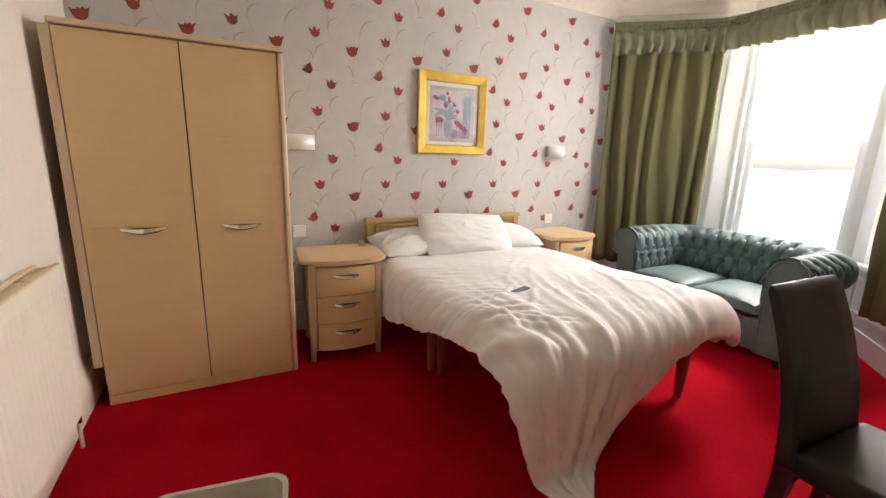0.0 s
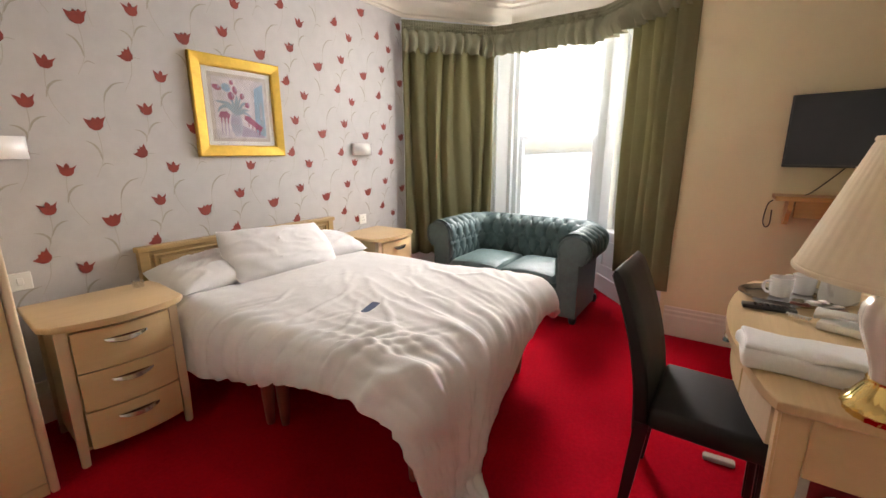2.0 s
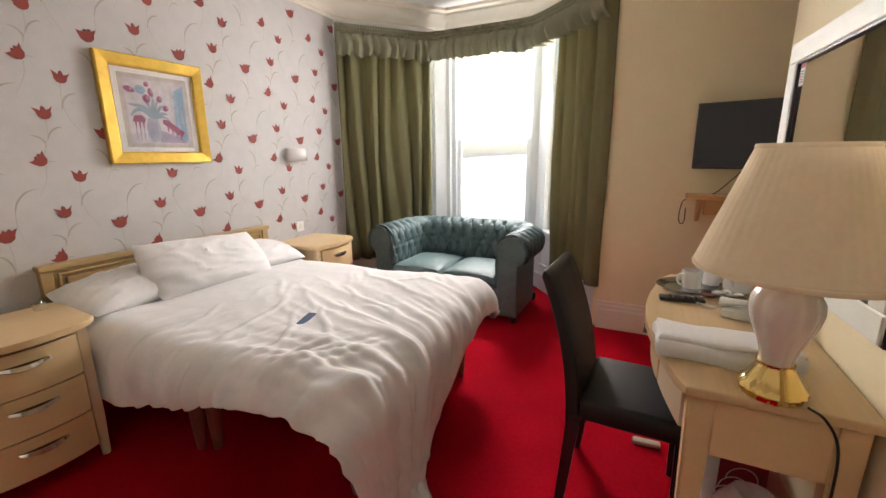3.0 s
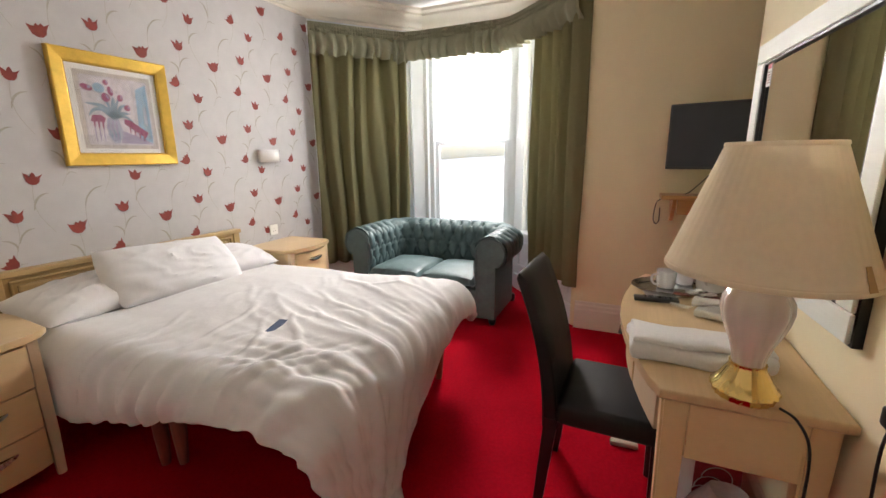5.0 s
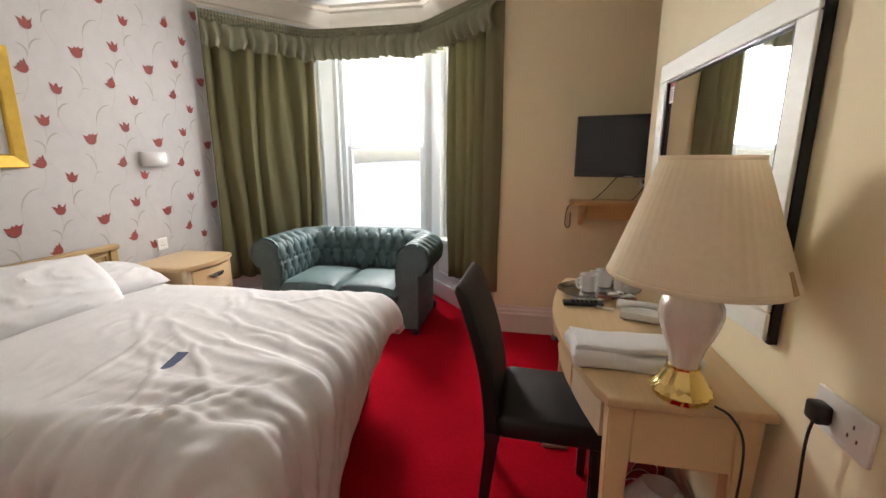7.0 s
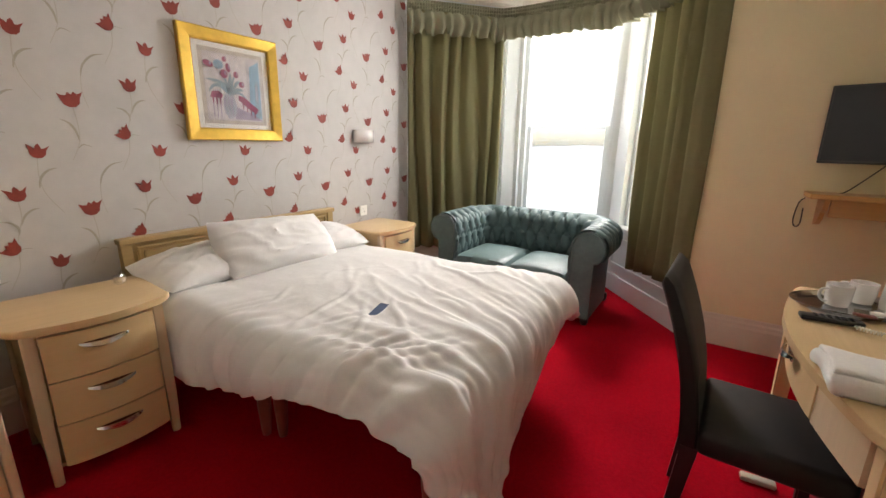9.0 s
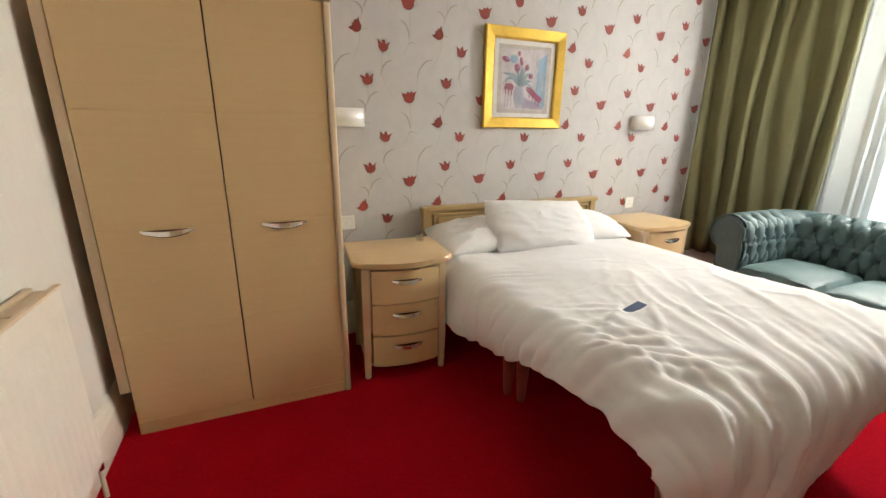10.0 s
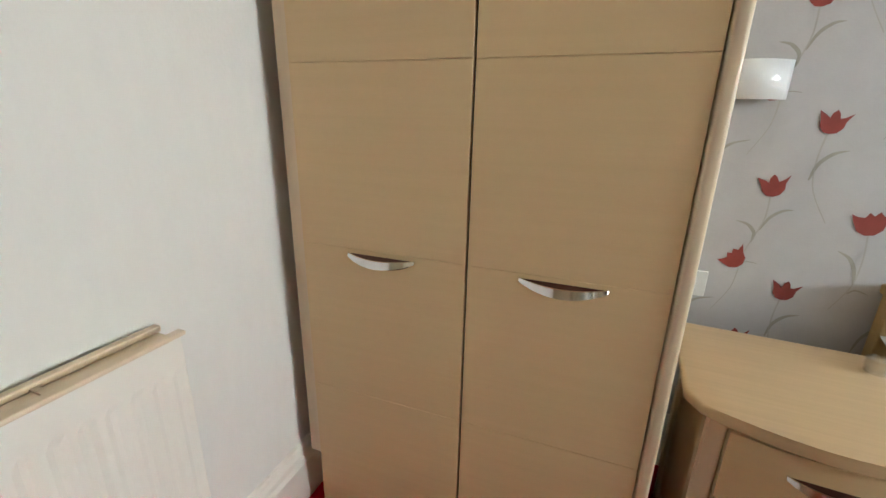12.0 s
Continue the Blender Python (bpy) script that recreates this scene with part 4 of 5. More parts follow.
# ---- sofa ----
def chesterfield(m):
    """Two-seat buttoned sofa; local -y is the front."""
    t = thing("sofa", "green leather buttoned two-seat chesterfield in the bay", "sofa", m)
    W, D = 1.47, 0.84
    hw = W / 2
    th = 0.245
    # inner face path: up one arm, round the back, down the other
    ix, iy, r = hw - th, D - th, 0.10
    path = []
    for k in range(56):
        path.append((Vector((-ix, k / 56 * (iy - r))), Vector((-1, 0))))
    for k in range(10):
        a = math.pi - k / 10 * math.pi / 2
        path.append((Vector((-ix + r + r * math.cos(a), iy - r + r * math.sin(a))), Vector((math.cos(a), math.sin(a)))))
    nb = 110
    for k in range(nb):
        path.append((Vector((-ix + r + k / nb * 2 * (ix - r), iy)), Vector((0, 1))))
    for k in range(10):
        a = math.pi / 2 - k / 10 * math.pi / 2
        path.append((Vector((ix - r + r * math.cos(a), iy - r + r * math.sin(a))), Vector((math.cos(a), math.sin(a)))))
    for k in range(57):
        path.append((Vector((ix, (iy - r) * (1 - k / 56))), Vector((1, 0))))
    # profile from seat level up over the scroll and down outside
    prof = []
    for k in range(20):
        f = k / 20
        prof.append((0.015 + 0.01 * f - 0.03 * math.sin(f * math.pi * 0.5), 0.30 + 0.235 * f))
    cx, cz, R = 0.12, 0.598, 0.125
    for k in range(34):
        a = radians(205) - radians(265) * k / 33
        prof.append((cx + R * math.cos(a), cz + R * math.sin(a)))
    n_soft = len(prof)
    for o, z in ((0.165, 0.50), (0.165, 0.40), (0.165, 0.22), (0.165, 0.07)):
        prof.append((o, z))
    L = [0.0]
    for (a, _), (b, _) in zip(path, path[1:]):
        L.append(L[-1] + (b - a).length)
    Pl = [0.0]
    for a, b in zip(prof, prof[1:]):
        Pl.append(Pl[-1] + math.hypot(b[0] - a[0], b[1] - a[1]))
    total = L[-1]
    ncol = 19
    du, dv_ = total / ncol, 0.125
    buttons = []
    bm = bmesh.new()
    rows = []
    for (p, nrm), s in zip(path, L):
        row = []
        for j, (o, z) in enumerate(prof):
            v = Pl[j]
            dent = 0.0
            if j < n_soft - 3 and v > 0.02:
                # diamond lattice of buttons joined by creases
                a, b = s / du, (v - 0.07) / dv_
                best, crease = 9, 9
                for rr in (math.floor(b), math.floor(b) + 1):
                    off = 0.5 * (rr % 2)
                    cc = round(a - off) + off
                    dd = math.hypot((a - cc) * du, (b - rr) * dv_)
                    best = min(best, dd)
                u1, u2 = (a + 0.5 * b), (a - 0.5 * b)
                crease = min(abs(u1 - round(u1)), abs(u2 - round(u2)))
                dent = -0.032 * math.exp(-(best / 0.022) ** 2) - 0.013 * math.exp(-(crease / 0.075) ** 2) + 0.013
                dent *= min(1, (v - 0.02) / 0.04)
            jn = min(j + 1, len(prof) - 1)
            jp = max(j - 1, 0)
            tx, tz = prof[jn][0] - prof[jp][0], prof[jn][1] - prof[jp][1]
            q = math.hypot(tx, tz) or 1
            nx_, nz_ = -tz / q, tx / q
            oo, zz = o + nx_ * dent, z + nz_ * dent
            w = p + nrm * oo
            row.append(bm.verts.new((w.x, w.y, zz)))
        rows.append(row)
    for a, b in zip(rows, rows[1:]):
        for j in range(len(prof) - 1):
            bm.faces.new((a[j], a[j + 1], b[j + 1], b[j]))
    part("arms_and_back", bm, LEATHER, t, "deep-buttoned rolled arms and back", smooth=True)
    # buttons
    for c in range(ncol):
        for rr in range(0, 5):
            s = (c + 0.5 * (rr % 2)) * du
            v = 0.07 + rr * dv_
            if s < 0.03 or s > total - 0.03 or v > Pl[n_soft - 4]:
                continue
            i = min(range(len(L)), key=lambda k: abs(L[k] - s))
            j = min(range(len(Pl)), key=lambda k: abs(Pl[k] - v))
            buttons.append(rows_co(path[i], prof, j, -0.010))
    me = None
    for pos, nv in buttons:
        if me is None:
            b = bmesh.new()
            lathe(b, [(0.008, -0.004), (0.008, 0.0), (0.005, 0.003), (0.0012, 0.004)], seg=10)
            ob = part("button", b, LEATHER, t, smooth=True)
            me = ob.data
        else:
            ob = new("button", me)
            ob.parent = t
        ob.matrix_local = Matrix.Translation(pos) @ nv.to_track_quat("Z", "Y").to_matrix().to_4x4()
    # scroll facings on the arm fronts
    for sgn in (-1, 1):
        fb = bmesh.new()
        ring = [fb.verts.new((sgn * (ix + o), -0.004, z)) for o, z in prof] + [fb.verts.new((sgn * (ix + 0.0), -0.004, 0.07))]
        fb.faces.new(ring)
        g = bmesh.ops.extrude_face_region(fb, geom=list(fb.faces))
        for v in g["geom"]:
            if isinstance(v, bmesh.types.BMVert):
                v.co.y -= 0.012
        part("arm_facing", fb, LEATHER, t, "plain scroll-shaped arm facing")
        pi = bmesh.new()
        tube(pi, [(sgn * (ix + cx + (R - 0.012) * math.cos(radians(a))), -0.018, cz + (R - 0.012) * math.sin(radians(a))) for a in range(-60, 206, 12)] + [(sgn * (ix + 0.012), -0.018, z) for z in (0.48, 0.40, 0.30, 0.2, 0.09)], 0.006, 6)
        part("piping", pi, LEATHER, t, smooth=True)
    base = bmesh.new()
    box(base, -ix, ix, 0.0, iy + 0.02, 0.07, 0.29, 0.012)
    part("seat_base", base, LEATHER, t, smooth=True)
    for sgn in (-1, 1):
        cu = bmesh.new()
        n = 22
        x0, x1 = (-ix + 0.006, -0.004) if sgn < 0 else (0.004, ix - 0.006)
        top, low = [], []
        for jj in range(n + 1):
            rt, rl = [], []
            for ii in range(n + 1):
                a, b = ii / n * 2 - 1, jj / n * 2 - 1
                e = (1 - abs(a) ** 8) * (1 - abs(b) ** 8)
                x = (x0 + x1) / 2 + a * (x1 - x0) / 2
                y = 0.27 + b * 0.30 - 0.012
                rt.append(cu.verts.new((x, y, 0.335 + 0.065 * max(0, e) ** 0.35 + 0.022 * (1 - a * a) * (1 - b * b) + 0.003 * noise.noise((x * 9, y * 9, 2)))))
                rl.append(cu.verts.new((x, y, 0.335 - 0.04 * max(0, e) ** 0.35)))
            top.append(rt)
            low.append(rl)
        for g in (top, low):
            for jj in range(n):
                for ii in range(n):
                    cu.faces.new((g[jj][ii], g[jj][ii + 1], g[jj + 1][ii + 1], g[jj + 1][ii]))
        bmesh.ops.remove_doubles(cu, verts=cu.verts, dist=0.0008)
        part("seat_cushion", cu, LEATHER, t, smooth=True)
    for x in (-hw + 0.12, hw - 0.12):
        for y in (0.06, D - 0.16):
            part("foot", lathe(bmesh.new(), [(0.022, 0.0), (0.03, 0.02), (0.032, 0.05), (0.026, 0.072)], x, y, 16), BLACKP, t, smooth=True)
    return t


def rows_co(pn, prof, j, dent):
    p, nrm = pn
    jn, jp = min(j + 1, len(prof) - 1), max(j - 1, 0)
    tx, tz = prof[jn][0] - prof[jp][0], prof[jn][1] - prof[jp][1]
    q = math.hypot(tx, tz)
    nx_, nz_ = -tz / q, tx / q
    o, z = prof[j][0] + nx_ * dent, prof[j][1] + nz_ * dent
    w = p + nrm * o
    return Vector((w.x, w.y, z)), Vector((nrm.x * nx_, nrm.y * nx_, nz_))


chesterfield(pose(3.15, 1.80, 0, 0, 0, -90))


# ---- dressing table and what stands on it ----
desk = thing("dressing_table", "pale maple bow-fronted dressing table with drawer", "desk")
DX0, DX1, DZ = 1.225, 2.34, 0.765
topo = [(DX0, YD + 0.004), (DX0, 0.155)] + [(DX0 + (DX1 - DX0) * i / 20, 0.16 + 0.095 * math.sin(math.pi * i / 20) ** 0.9) for i in range(1, 20)] + [(DX1, 0.155), (DX1, YD + 0.004)]
part("top", prism(bmesh.new(), topo[::-1], DZ - 0.028, DZ, 0.007, 3), MAPLE_FLAT, desk, smooth=True)


def post(bm, x, y, z1, w0, w1):
    lo = [bm.verts.new((x + a * w0, y + b * w0, 0)) for a, b in ((-1, -1), (1, -1), (1, 1), (-1, 1))]
    hi = [bm.verts.new((x + a * w1, y + b * w1, z1)) for a, b in ((-1, -1), (1, -1), (1, 1), (-1, 1))]
    bm.faces.new(lo[::-1])
    bm.faces.new(hi)
    for k in range(4):
        bm.faces.new((lo[k], lo[(k + 1) % 4], hi[(k + 1) % 4], hi[k]))
    bmesh.ops.bevel(bm, geom=[e for e in bm.edges if abs(e.verts[0].co.z - e.verts[1].co.z) > 0.2], offset=0.006, segments=2, affect="EDGES")
    return bm


for x, y in ((DX0 + 0.05, 0.115), (DX1 - 0.05, 0.148), (DX0 + 0.05, YD + 0.05), (DX1 - 0.05, YD + 0.05)):
    part("leg", post(bmesh.new(), x, y, DZ - 0.029, 0.02, 0.032), MAPLE, desk, smooth=True)
for x in (DX0 + 0.020, DX1 - 0.038):
    part("end_panel", boxed(x, x + 0.018, YD + 0.08, 0.085, DZ - 0.19, DZ - 0.029, 0.003), MAPLE, desk)
part("back_panel", boxed(DX0 + 0.09, DX1 - 0.09, YD + 0.04, YD + 0.055, DZ - 0.19, DZ - 0.029), MAPLE, desk)
fr = [(DX0 + 0.09 + (DX1 - DX0 - 0.18) * i / 20, 0.125 + 0.095 * math.sin(math.pi * (0.08 + 0.84 * i / 20)) ** 0.9) for i in range(21)]
for a, b in ((0, 5), (15, 20)):
    seg = fr[a:b + 1]
    rg = seg + [(seg[-1][0], seg[-1][1] - 0.02), (seg[0][0], seg[0][1] - 0.02)]
    part("front_rail", prism(bmesh.new(), rg, DZ - 0.17, DZ - 0.029), MAPLE_EDGE, desk)
seg = fr[5:16]
dr = part("drawer", prism(bmesh.new(), [(x, y + 0.004) for x, y in seg] + [(seg[-1][0], seg[-1][1] - 0.025), (seg[0][0], seg[0][1] - 0.025)], DZ - 0.165, DZ - 0.034, 0.003, 1), MAPLE, desk)
bow_handle(0.13, 0.022, parent=dr, m=Matrix.Translation(((DX0 + DX1) / 2, fr[10][1] + 0.010, DZ - 0.08)) @ Matrix.Rotation(math.pi, 4, "Z"))

# table lamp
LX, LY = 1.275, -0.025
lamp = thing("table_lamp", "blush ceramic table lamp with pleated cream shade", "table lamp", pose(LX, LY, DZ + 0.001))
part("base", lathe(bmesh.new(), [(0.062, 0.0), (0.064, 0.012), (0.070, 0.018), (0.068, 0.026), (0.058, 0.034), (0.050, 0.05), (0.040, 0.068), (0.036, 0.078), (0.038, 0.084)], seg=60, lobes=20, depth=0.075), BRASS, lamp, "fluted polished brass foot", smooth=True)
part("body", lathe(bmesh.new(), [(0.033, 0.084), (0.034, 0.10), (0.042, 0.13), (0.054, 0.16), (0.064, 0.19), (0.069, 0.215), (0.067, 0.24), (0.055, 0.262), (0.038, 0.272), (0.03, 0.275)], seg=64, lobes=10, depth=0.09), CERAMIC, lamp, "lobed glazed ceramic body", smooth=True)
part("neck", lathe(bmesh.new(), [(0.036, 0.273), (0.038, 0.280), (0.028, 0.288), (0.014, 0.292), (0.012, 0.33), (0.016, 0.332), (0.016, 0.39)], seg=24), BRASS, lamp, smooth=True)
sh = bmesh.new()
ns = 240
ra = []
for r, z in ((0.100, 0.585), (0.104, 0.575), (0.149, 0.445), (0.192, 0.322), (0.194, 0.310)):
    ring = []
    for i in range(ns):
        a = 2 * math.pi * i / ns
        k = r + 0.00025 * math.cos(2 * math.pi * i / 5) * (1 if 0.315 < z < 0.58 else 0.3)
        ring.append(sh.verts.new((k * math.cos(a), k * math.sin(a), z)))
    ra.append(ring)
for a, b in zip(ra, ra[1:]):
    for i in range(ns):
        sh.faces.new((a[i], a[(i + 1) % ns], b[(i + 1) % ns], b[i]))
solid(part("shade", sh, SHADE, lamp, "pleated cream fabric shade"), 0.002)
for r, z in ((0.194, 0.312), (0.101, 0.583)):
    rg = bmesh.new()
    lathe(rg, [(r + 0.002, z - 0.005), (r + 0.004, z), (r + 0.002, z + 0.006), (r - 0.003, z + 0.006), (r - 0.003, z - 0.005), (r + 0.002, z - 0.005)], seg=60, cap=False)
    part("shade_binding", rg, SHADE, lamp, smooth=True)
tp = bmesh.new()
ta = radians(222)
tv_ = [tp.verts.new(((r + 0.004) * math.cos(ta + d), (r + 0.004) * math.sin(ta + d), z)) for r, z, d in ((0.193, 0.316, -0.07), (0.193, 0.316, 0.05), (0.177, 0.362, 0.03), (0.177, 0.362, -0.05))]
tp.faces.new(tv_)
solid(part("tape", tp, material("brown_tape", (0.50, 0.33, 0.14), 0.45, var=0.1), lamp, "strip of brown tape on the shade"), 0.001)
cord = bmesh.new()
tube(cord, smooth_path([(LX - 0.06, LY - 0.055, DZ + 0.012), (LX - 0.09, LY - 0.08, DZ + 0.004), (LX - 0.115, LY - 0.10, DZ - 0.05), (LX - 0.10, LY - 0.11, DZ - 0.22), (LX - 0.06, LY - 0.12, DZ - 0.40), (LX - 0.02, LY - 0.14, 0.12), (LX - 0.10, LY - 0.16, 0.008)], 8), 0.003)
cd = finish("lamp_cord", cord, BLACKP, True)
tagged(cd, "black lamp flex hanging over the table edge", "cable")

# folded towel
tw = thing("folded_towel", "folded white bath towel on the dressing table", "towel", pose(1.465, 0.055, DZ + 0.001, 0, 0, 3))
for k, (x1, y1, z0, z1) in enumerate(((0.095, 0.175, 0.0, 0.046), (0.074, 0.166, 0.042, 0.058))):
    b = bmesh.new()
    box(b, -x1, x1, -0.175, y1, z0, z1, 0.018 if k == 0 else 0.0075, 5)
    bmesh.ops.subdivide_edges(b, edges=[e for e in b.edges if e.calc_length() > 0.05], cuts=10, use_grid_fill=True)
    for v in b.verts:
        c = v.co.copy()
        v.co += Vector((0.016 * noise.noise(c * 7), 0.012 * noise.noise(c * 8 + Vector((3, 0, 0))), 0.014 * noise.noise((c.x * 9, c.y * 9, k)) - 0.12 * max(0, abs(c.x) - 0.05) * (z1 - 0.03) / 0.03))
    if k == 0:
        for v in b.verts:
            v.co.z = max(0.0, v.co.z)
    part("fold", b, TOWEL, tw, smooth=True)

# remote control
rc = thing("remote_control", "slim black remote control on the dressing table", "remote control", pose(1.925, 0.13, DZ + 0.001, 0, 0, 4))
part("case", boxed(-0.022, 0.022, -0.08, 0.08, 0, 0.016, 0.005, 2), BLACKP, rc, smooth=True)
for i in range(6):
    for j in range(3):
        part("key", boxed(-0.015 + j * 0.012, -0.009 + j * 0.012, -0.055 + i * 0.018, -0.045 + i * 0.018, 0.0155, 0.018), SCREEN, rc)

# telephone
ph = thing("telephone", "white corded desk telephone on the dressing table", "telephone", pose(1.81, -0.085, DZ + 0.001, 0, 0, -21))
part("base", prism(bmesh.new(), [(-0.045, -0.10), (0.045, -0.10), (0.05, 0.09), (-0.05, 0.09)], 0.0, 0.03, 0.008, 2), WPLAST, ph, smooth=True)
hs = bmesh.new()
n = 18
rws = []
for i in range(n + 1):
    t = i / n * 2 - 1
    wd_ = 0.020 + 0.010 * abs(t) ** 3
    zc = 0.052 - 0.012 * t * t
    hh = 0.012 + 0.008 * abs(t) ** 4
    rws.append([hs.verts.new((wd_ * math.cos(a), t * 0.105, zc + hh * math.sin(a))) for a in [2 * math.pi * k / 12 for k in range(12)]])
for a, b in zip(rws, rws[1:]):
    for k in range(12):
        hs.faces.new((a[k], a[(k + 1) % 12], b[(k + 1) % 12], b[k]))
hs.faces.new(rws[0][::-1])
hs.faces.new(rws[-1])
part("handset", hs, WPLAST, ph, smooth=True)
part("keypad", boxed(0.026, 0.040, -0.03, 0.02, 0.028, 0.032, 0.002), STEEL, ph, "grey keypad")
coil = bmesh.new()
tube(coil, [(0.0 + 0.006 * math.cos(k * 0.9), 0.115 + k * 0.0011, 0.012 + 0.006 * math.sin(k * 0.9)) for k in range(60)], 0.0018, 5)
part("cord", coil, WPLAST, ph, smooth=True)

# tea tray
TX, TY = 2.13, 0.035
tray = thing("serving_tray", "oval polished steel tray with tea things", "tray", pose(TX, TY, DZ + 0.001, 0, 0, -70))
tr = bmesh.new()
rws = []
for r, z in ((0.0, 0.003), (0.8, 0.003), (0.88, 0.004), (0.96, 0.016), (1.0, 0.018), (1.0, 0.015), (0.95, 0.012), (0.88, 0.0), (0.0, 0.0)):
    rws.append([tr.verts.new((0.19 * r * math.cos(a), 0.135 * r * math.sin(a), z)) for a in [2 * math.pi * k / 48 for k in range(48)]])
for a, b in zip(rws, rws[1:]):
    for k in range(48):
        tr.faces.new((a[k], a[(k + 1) % 48], b[(k + 1) % 48], b[k]))
bmesh.ops.remove_doubles(tr, verts=tr.verts, dist=0.0005)
part("dish", tr, STEEL, tray, smooth=True)


def mug(m, tip=False):
    t = thing("mug", "plain white china mug on the tray", "mug", m, "mugs on the tray")
    part("cup", lathe(bmesh.new(), [(0.026, 0.0), (0.033, 0.004), (0.037, 0.03), (0.039, 0.078), (0.036, 0.078), (0.033, 0.03), (0.028, 0.008)], seg=28), CHINA, t, smooth=True)
    hb_ = bmesh.new()
    tube(hb_, smooth_path([(0.036, 0, 0.064), (0.062, 0, 0.06), (0.066, 0, 0.038), (0.052, 0, 0.020), (0.035, 0, 0.018)], 5), 0.005, 8)
    part("ear", hb_, CHINA, t, "mug loop", smooth=True)
    return t


mug(pose(2.115, 0.085, DZ + 0.005, 0, 0, 120))
mug(pose(2.20, 0.005, DZ + 0.005, 0, 0, 60))
ke = thing("kettle", "small white jug kettle behind the cups", "kettle", pose(2.17, -0.095, DZ + 0.005, 0, 0, 150))
part("jug", lathe(bmesh.new(), [(0.058, 0.0), (0.060, 0.02), (0.055, 0.10), (0.048, 0.165), (0.046, 0.17)], seg=32), WPLAST, ke, smooth=True)
part("lid", lathe(bmesh.new(), [(0.046, 0.171), (0.044, 0.182), (0.012, 0.186), (0.010, 0.198), (0.004, 0.20)], seg=28), WPLAST, ke, smooth=True)
kh = bmesh.new()
tube(kh, smooth_path([(0.046, 0, 0.16), (0.088, 0, 0.15), (0.094, 0, 0.08), (0.058, 0, 0.03)], 6), 0.008, 8)
part("grip", kh, WPLAST, ke, smooth=True)
sp = bmesh.new()
prism(sp, [(-0.043, -0.018), (-0.07, -0.004), (-0.07, 0.004), (-0.043, 0.018)], 0.135, 0.165, 0.003, 1)
part("spout", sp, WPLAST, ke)
rs = random.Random(8)
SACH = [WPLAST, STEEL, MOUNT, MAHOG]
for k in range(8):
    sb = boxed(-0.022, 0.022, -0.03, 0.03, 0, 0.009, 0.004, 1)
    so = finish("sachet", sb, SACH[k % 4])
    so.matrix_basis = pose(2.03 + rs.uniform(-0.03, 0.04), -0.01 + rs.uniform(-0.06, 0.05), DZ + 0.006 + 0.007 * (k % 3), rs.uniform(-14, 14), rs.uniform(-10, 10), rs.uniform(0, 180))
    tagged(so, "small crumpled drink sachet on the tray", "sachet", "sachets on the tray")
lf = finish("leaflet", boxed(-0.07, 0.07, -0.05, 0.05, 0, 0.0015), MOUNT)
lf.matrix_basis = pose(2.03, 0.12, DZ + 0.001, 0, 0, 12)
tagged(lf, "white folded leaflet under the tray edge", "leaflet")

# ---- mirror on the breast ----
mir = thing("wall_mirror", "large mirror in pale limed frame with dark edges", "mirror")
MX0, MX1, MZ0, MZ1, fw = 1.295, 2.185, 0.915, 1.722, 0.072
y0m = YD + 0.002
# hung a little askew, its far end standing off the wall
mir.matrix_basis = Matrix.Translation((MX0, y0m, 0)) @ Matrix.Rotation(radians(3.4), 4, "Z") @ Matrix.Translation((-MX0, -y0m, 0))
for nm, r in (("rail", (MX0, MX1, MZ0, MZ0 + fw)), ("rail", (MX0, MX1, MZ1 - fw, MZ1)), ("stile", (MX0, MX0 + fw, MZ0 + fw, MZ1 - fw)), ("stile", (MX1 - fw, MX1, MZ0 + fw, MZ1 - fw))):
    part(nm, boxed(r[0] + 0.001, r[1] - 0.001, y0m + 0.02, y0m + 0.03, r[2] + 0.001, r[3] - 0.001, 0.003, 1), MFRAME, mir)
ed = bmesh.new()
for r in ((MX0 - 0.004, MX1 + 0.004, MZ0 - 0.004, MZ0 + 0.02), (MX0 - 0.004, MX1 + 0.004, MZ1 - 0.02, MZ1 + 0.004), (MX0 - 0.004, MX0 + 0.02, MZ0 + 0.02, MZ1 - 0.02), (MX1 - 0.02, MX1 + 0.004, MZ0 + 0.02, MZ1 - 0.02)):
    box(ed, r[0], r[1], y0m, y0m + 0.0195, r[2], r[3])
part("edge", ed, BLACKP, mir, "dark frame edge")
sl = bmesh.new()
for r in ((MX0 + fw, MX1 - fw, MZ0 + fw, MZ0 + fw + 0.008), (MX0 + fw, MX1 - fw, MZ1 - fw - 0.008, MZ1 - fw), (MX0 + fw, MX0 + fw + 0.008, MZ0 + fw + 0.008, MZ1 - fw - 0.008), (MX1 - fw - 0.008, MX1 - fw, MZ0 + fw + 0.008, MZ1 - fw - 0.008)):
    box(sl, r[0], r[1], y0m + 0.016, y0m + 0.026, r[2], r[3])
part("slip", sl, BLACKP, mir, "black inner slip")
part("glass", boxed(MX0 + fw, MX1 - fw, y0m + 0.010, y0m + 0.015, MZ0 + fw, MZ1 - fw), MIRROR, mir)
sx, sz = MX1 - fw - 0.052, 1.565
stk = part("sticker", boxed(sx, sx + 0.042, y0m + 0.0155, y0m + 0.0165, sz, sz + 0.085), MOUNT, mir, "small pink and white sticker")
part("sticker_band", boxed(sx + 0.002, sx + 0.040, y0m + 0.0166, y0m + 0.017, sz + 0.06, sz + 0.08), material("pink_print", (0.62, 0.16, 0.22), 0.6), stk)
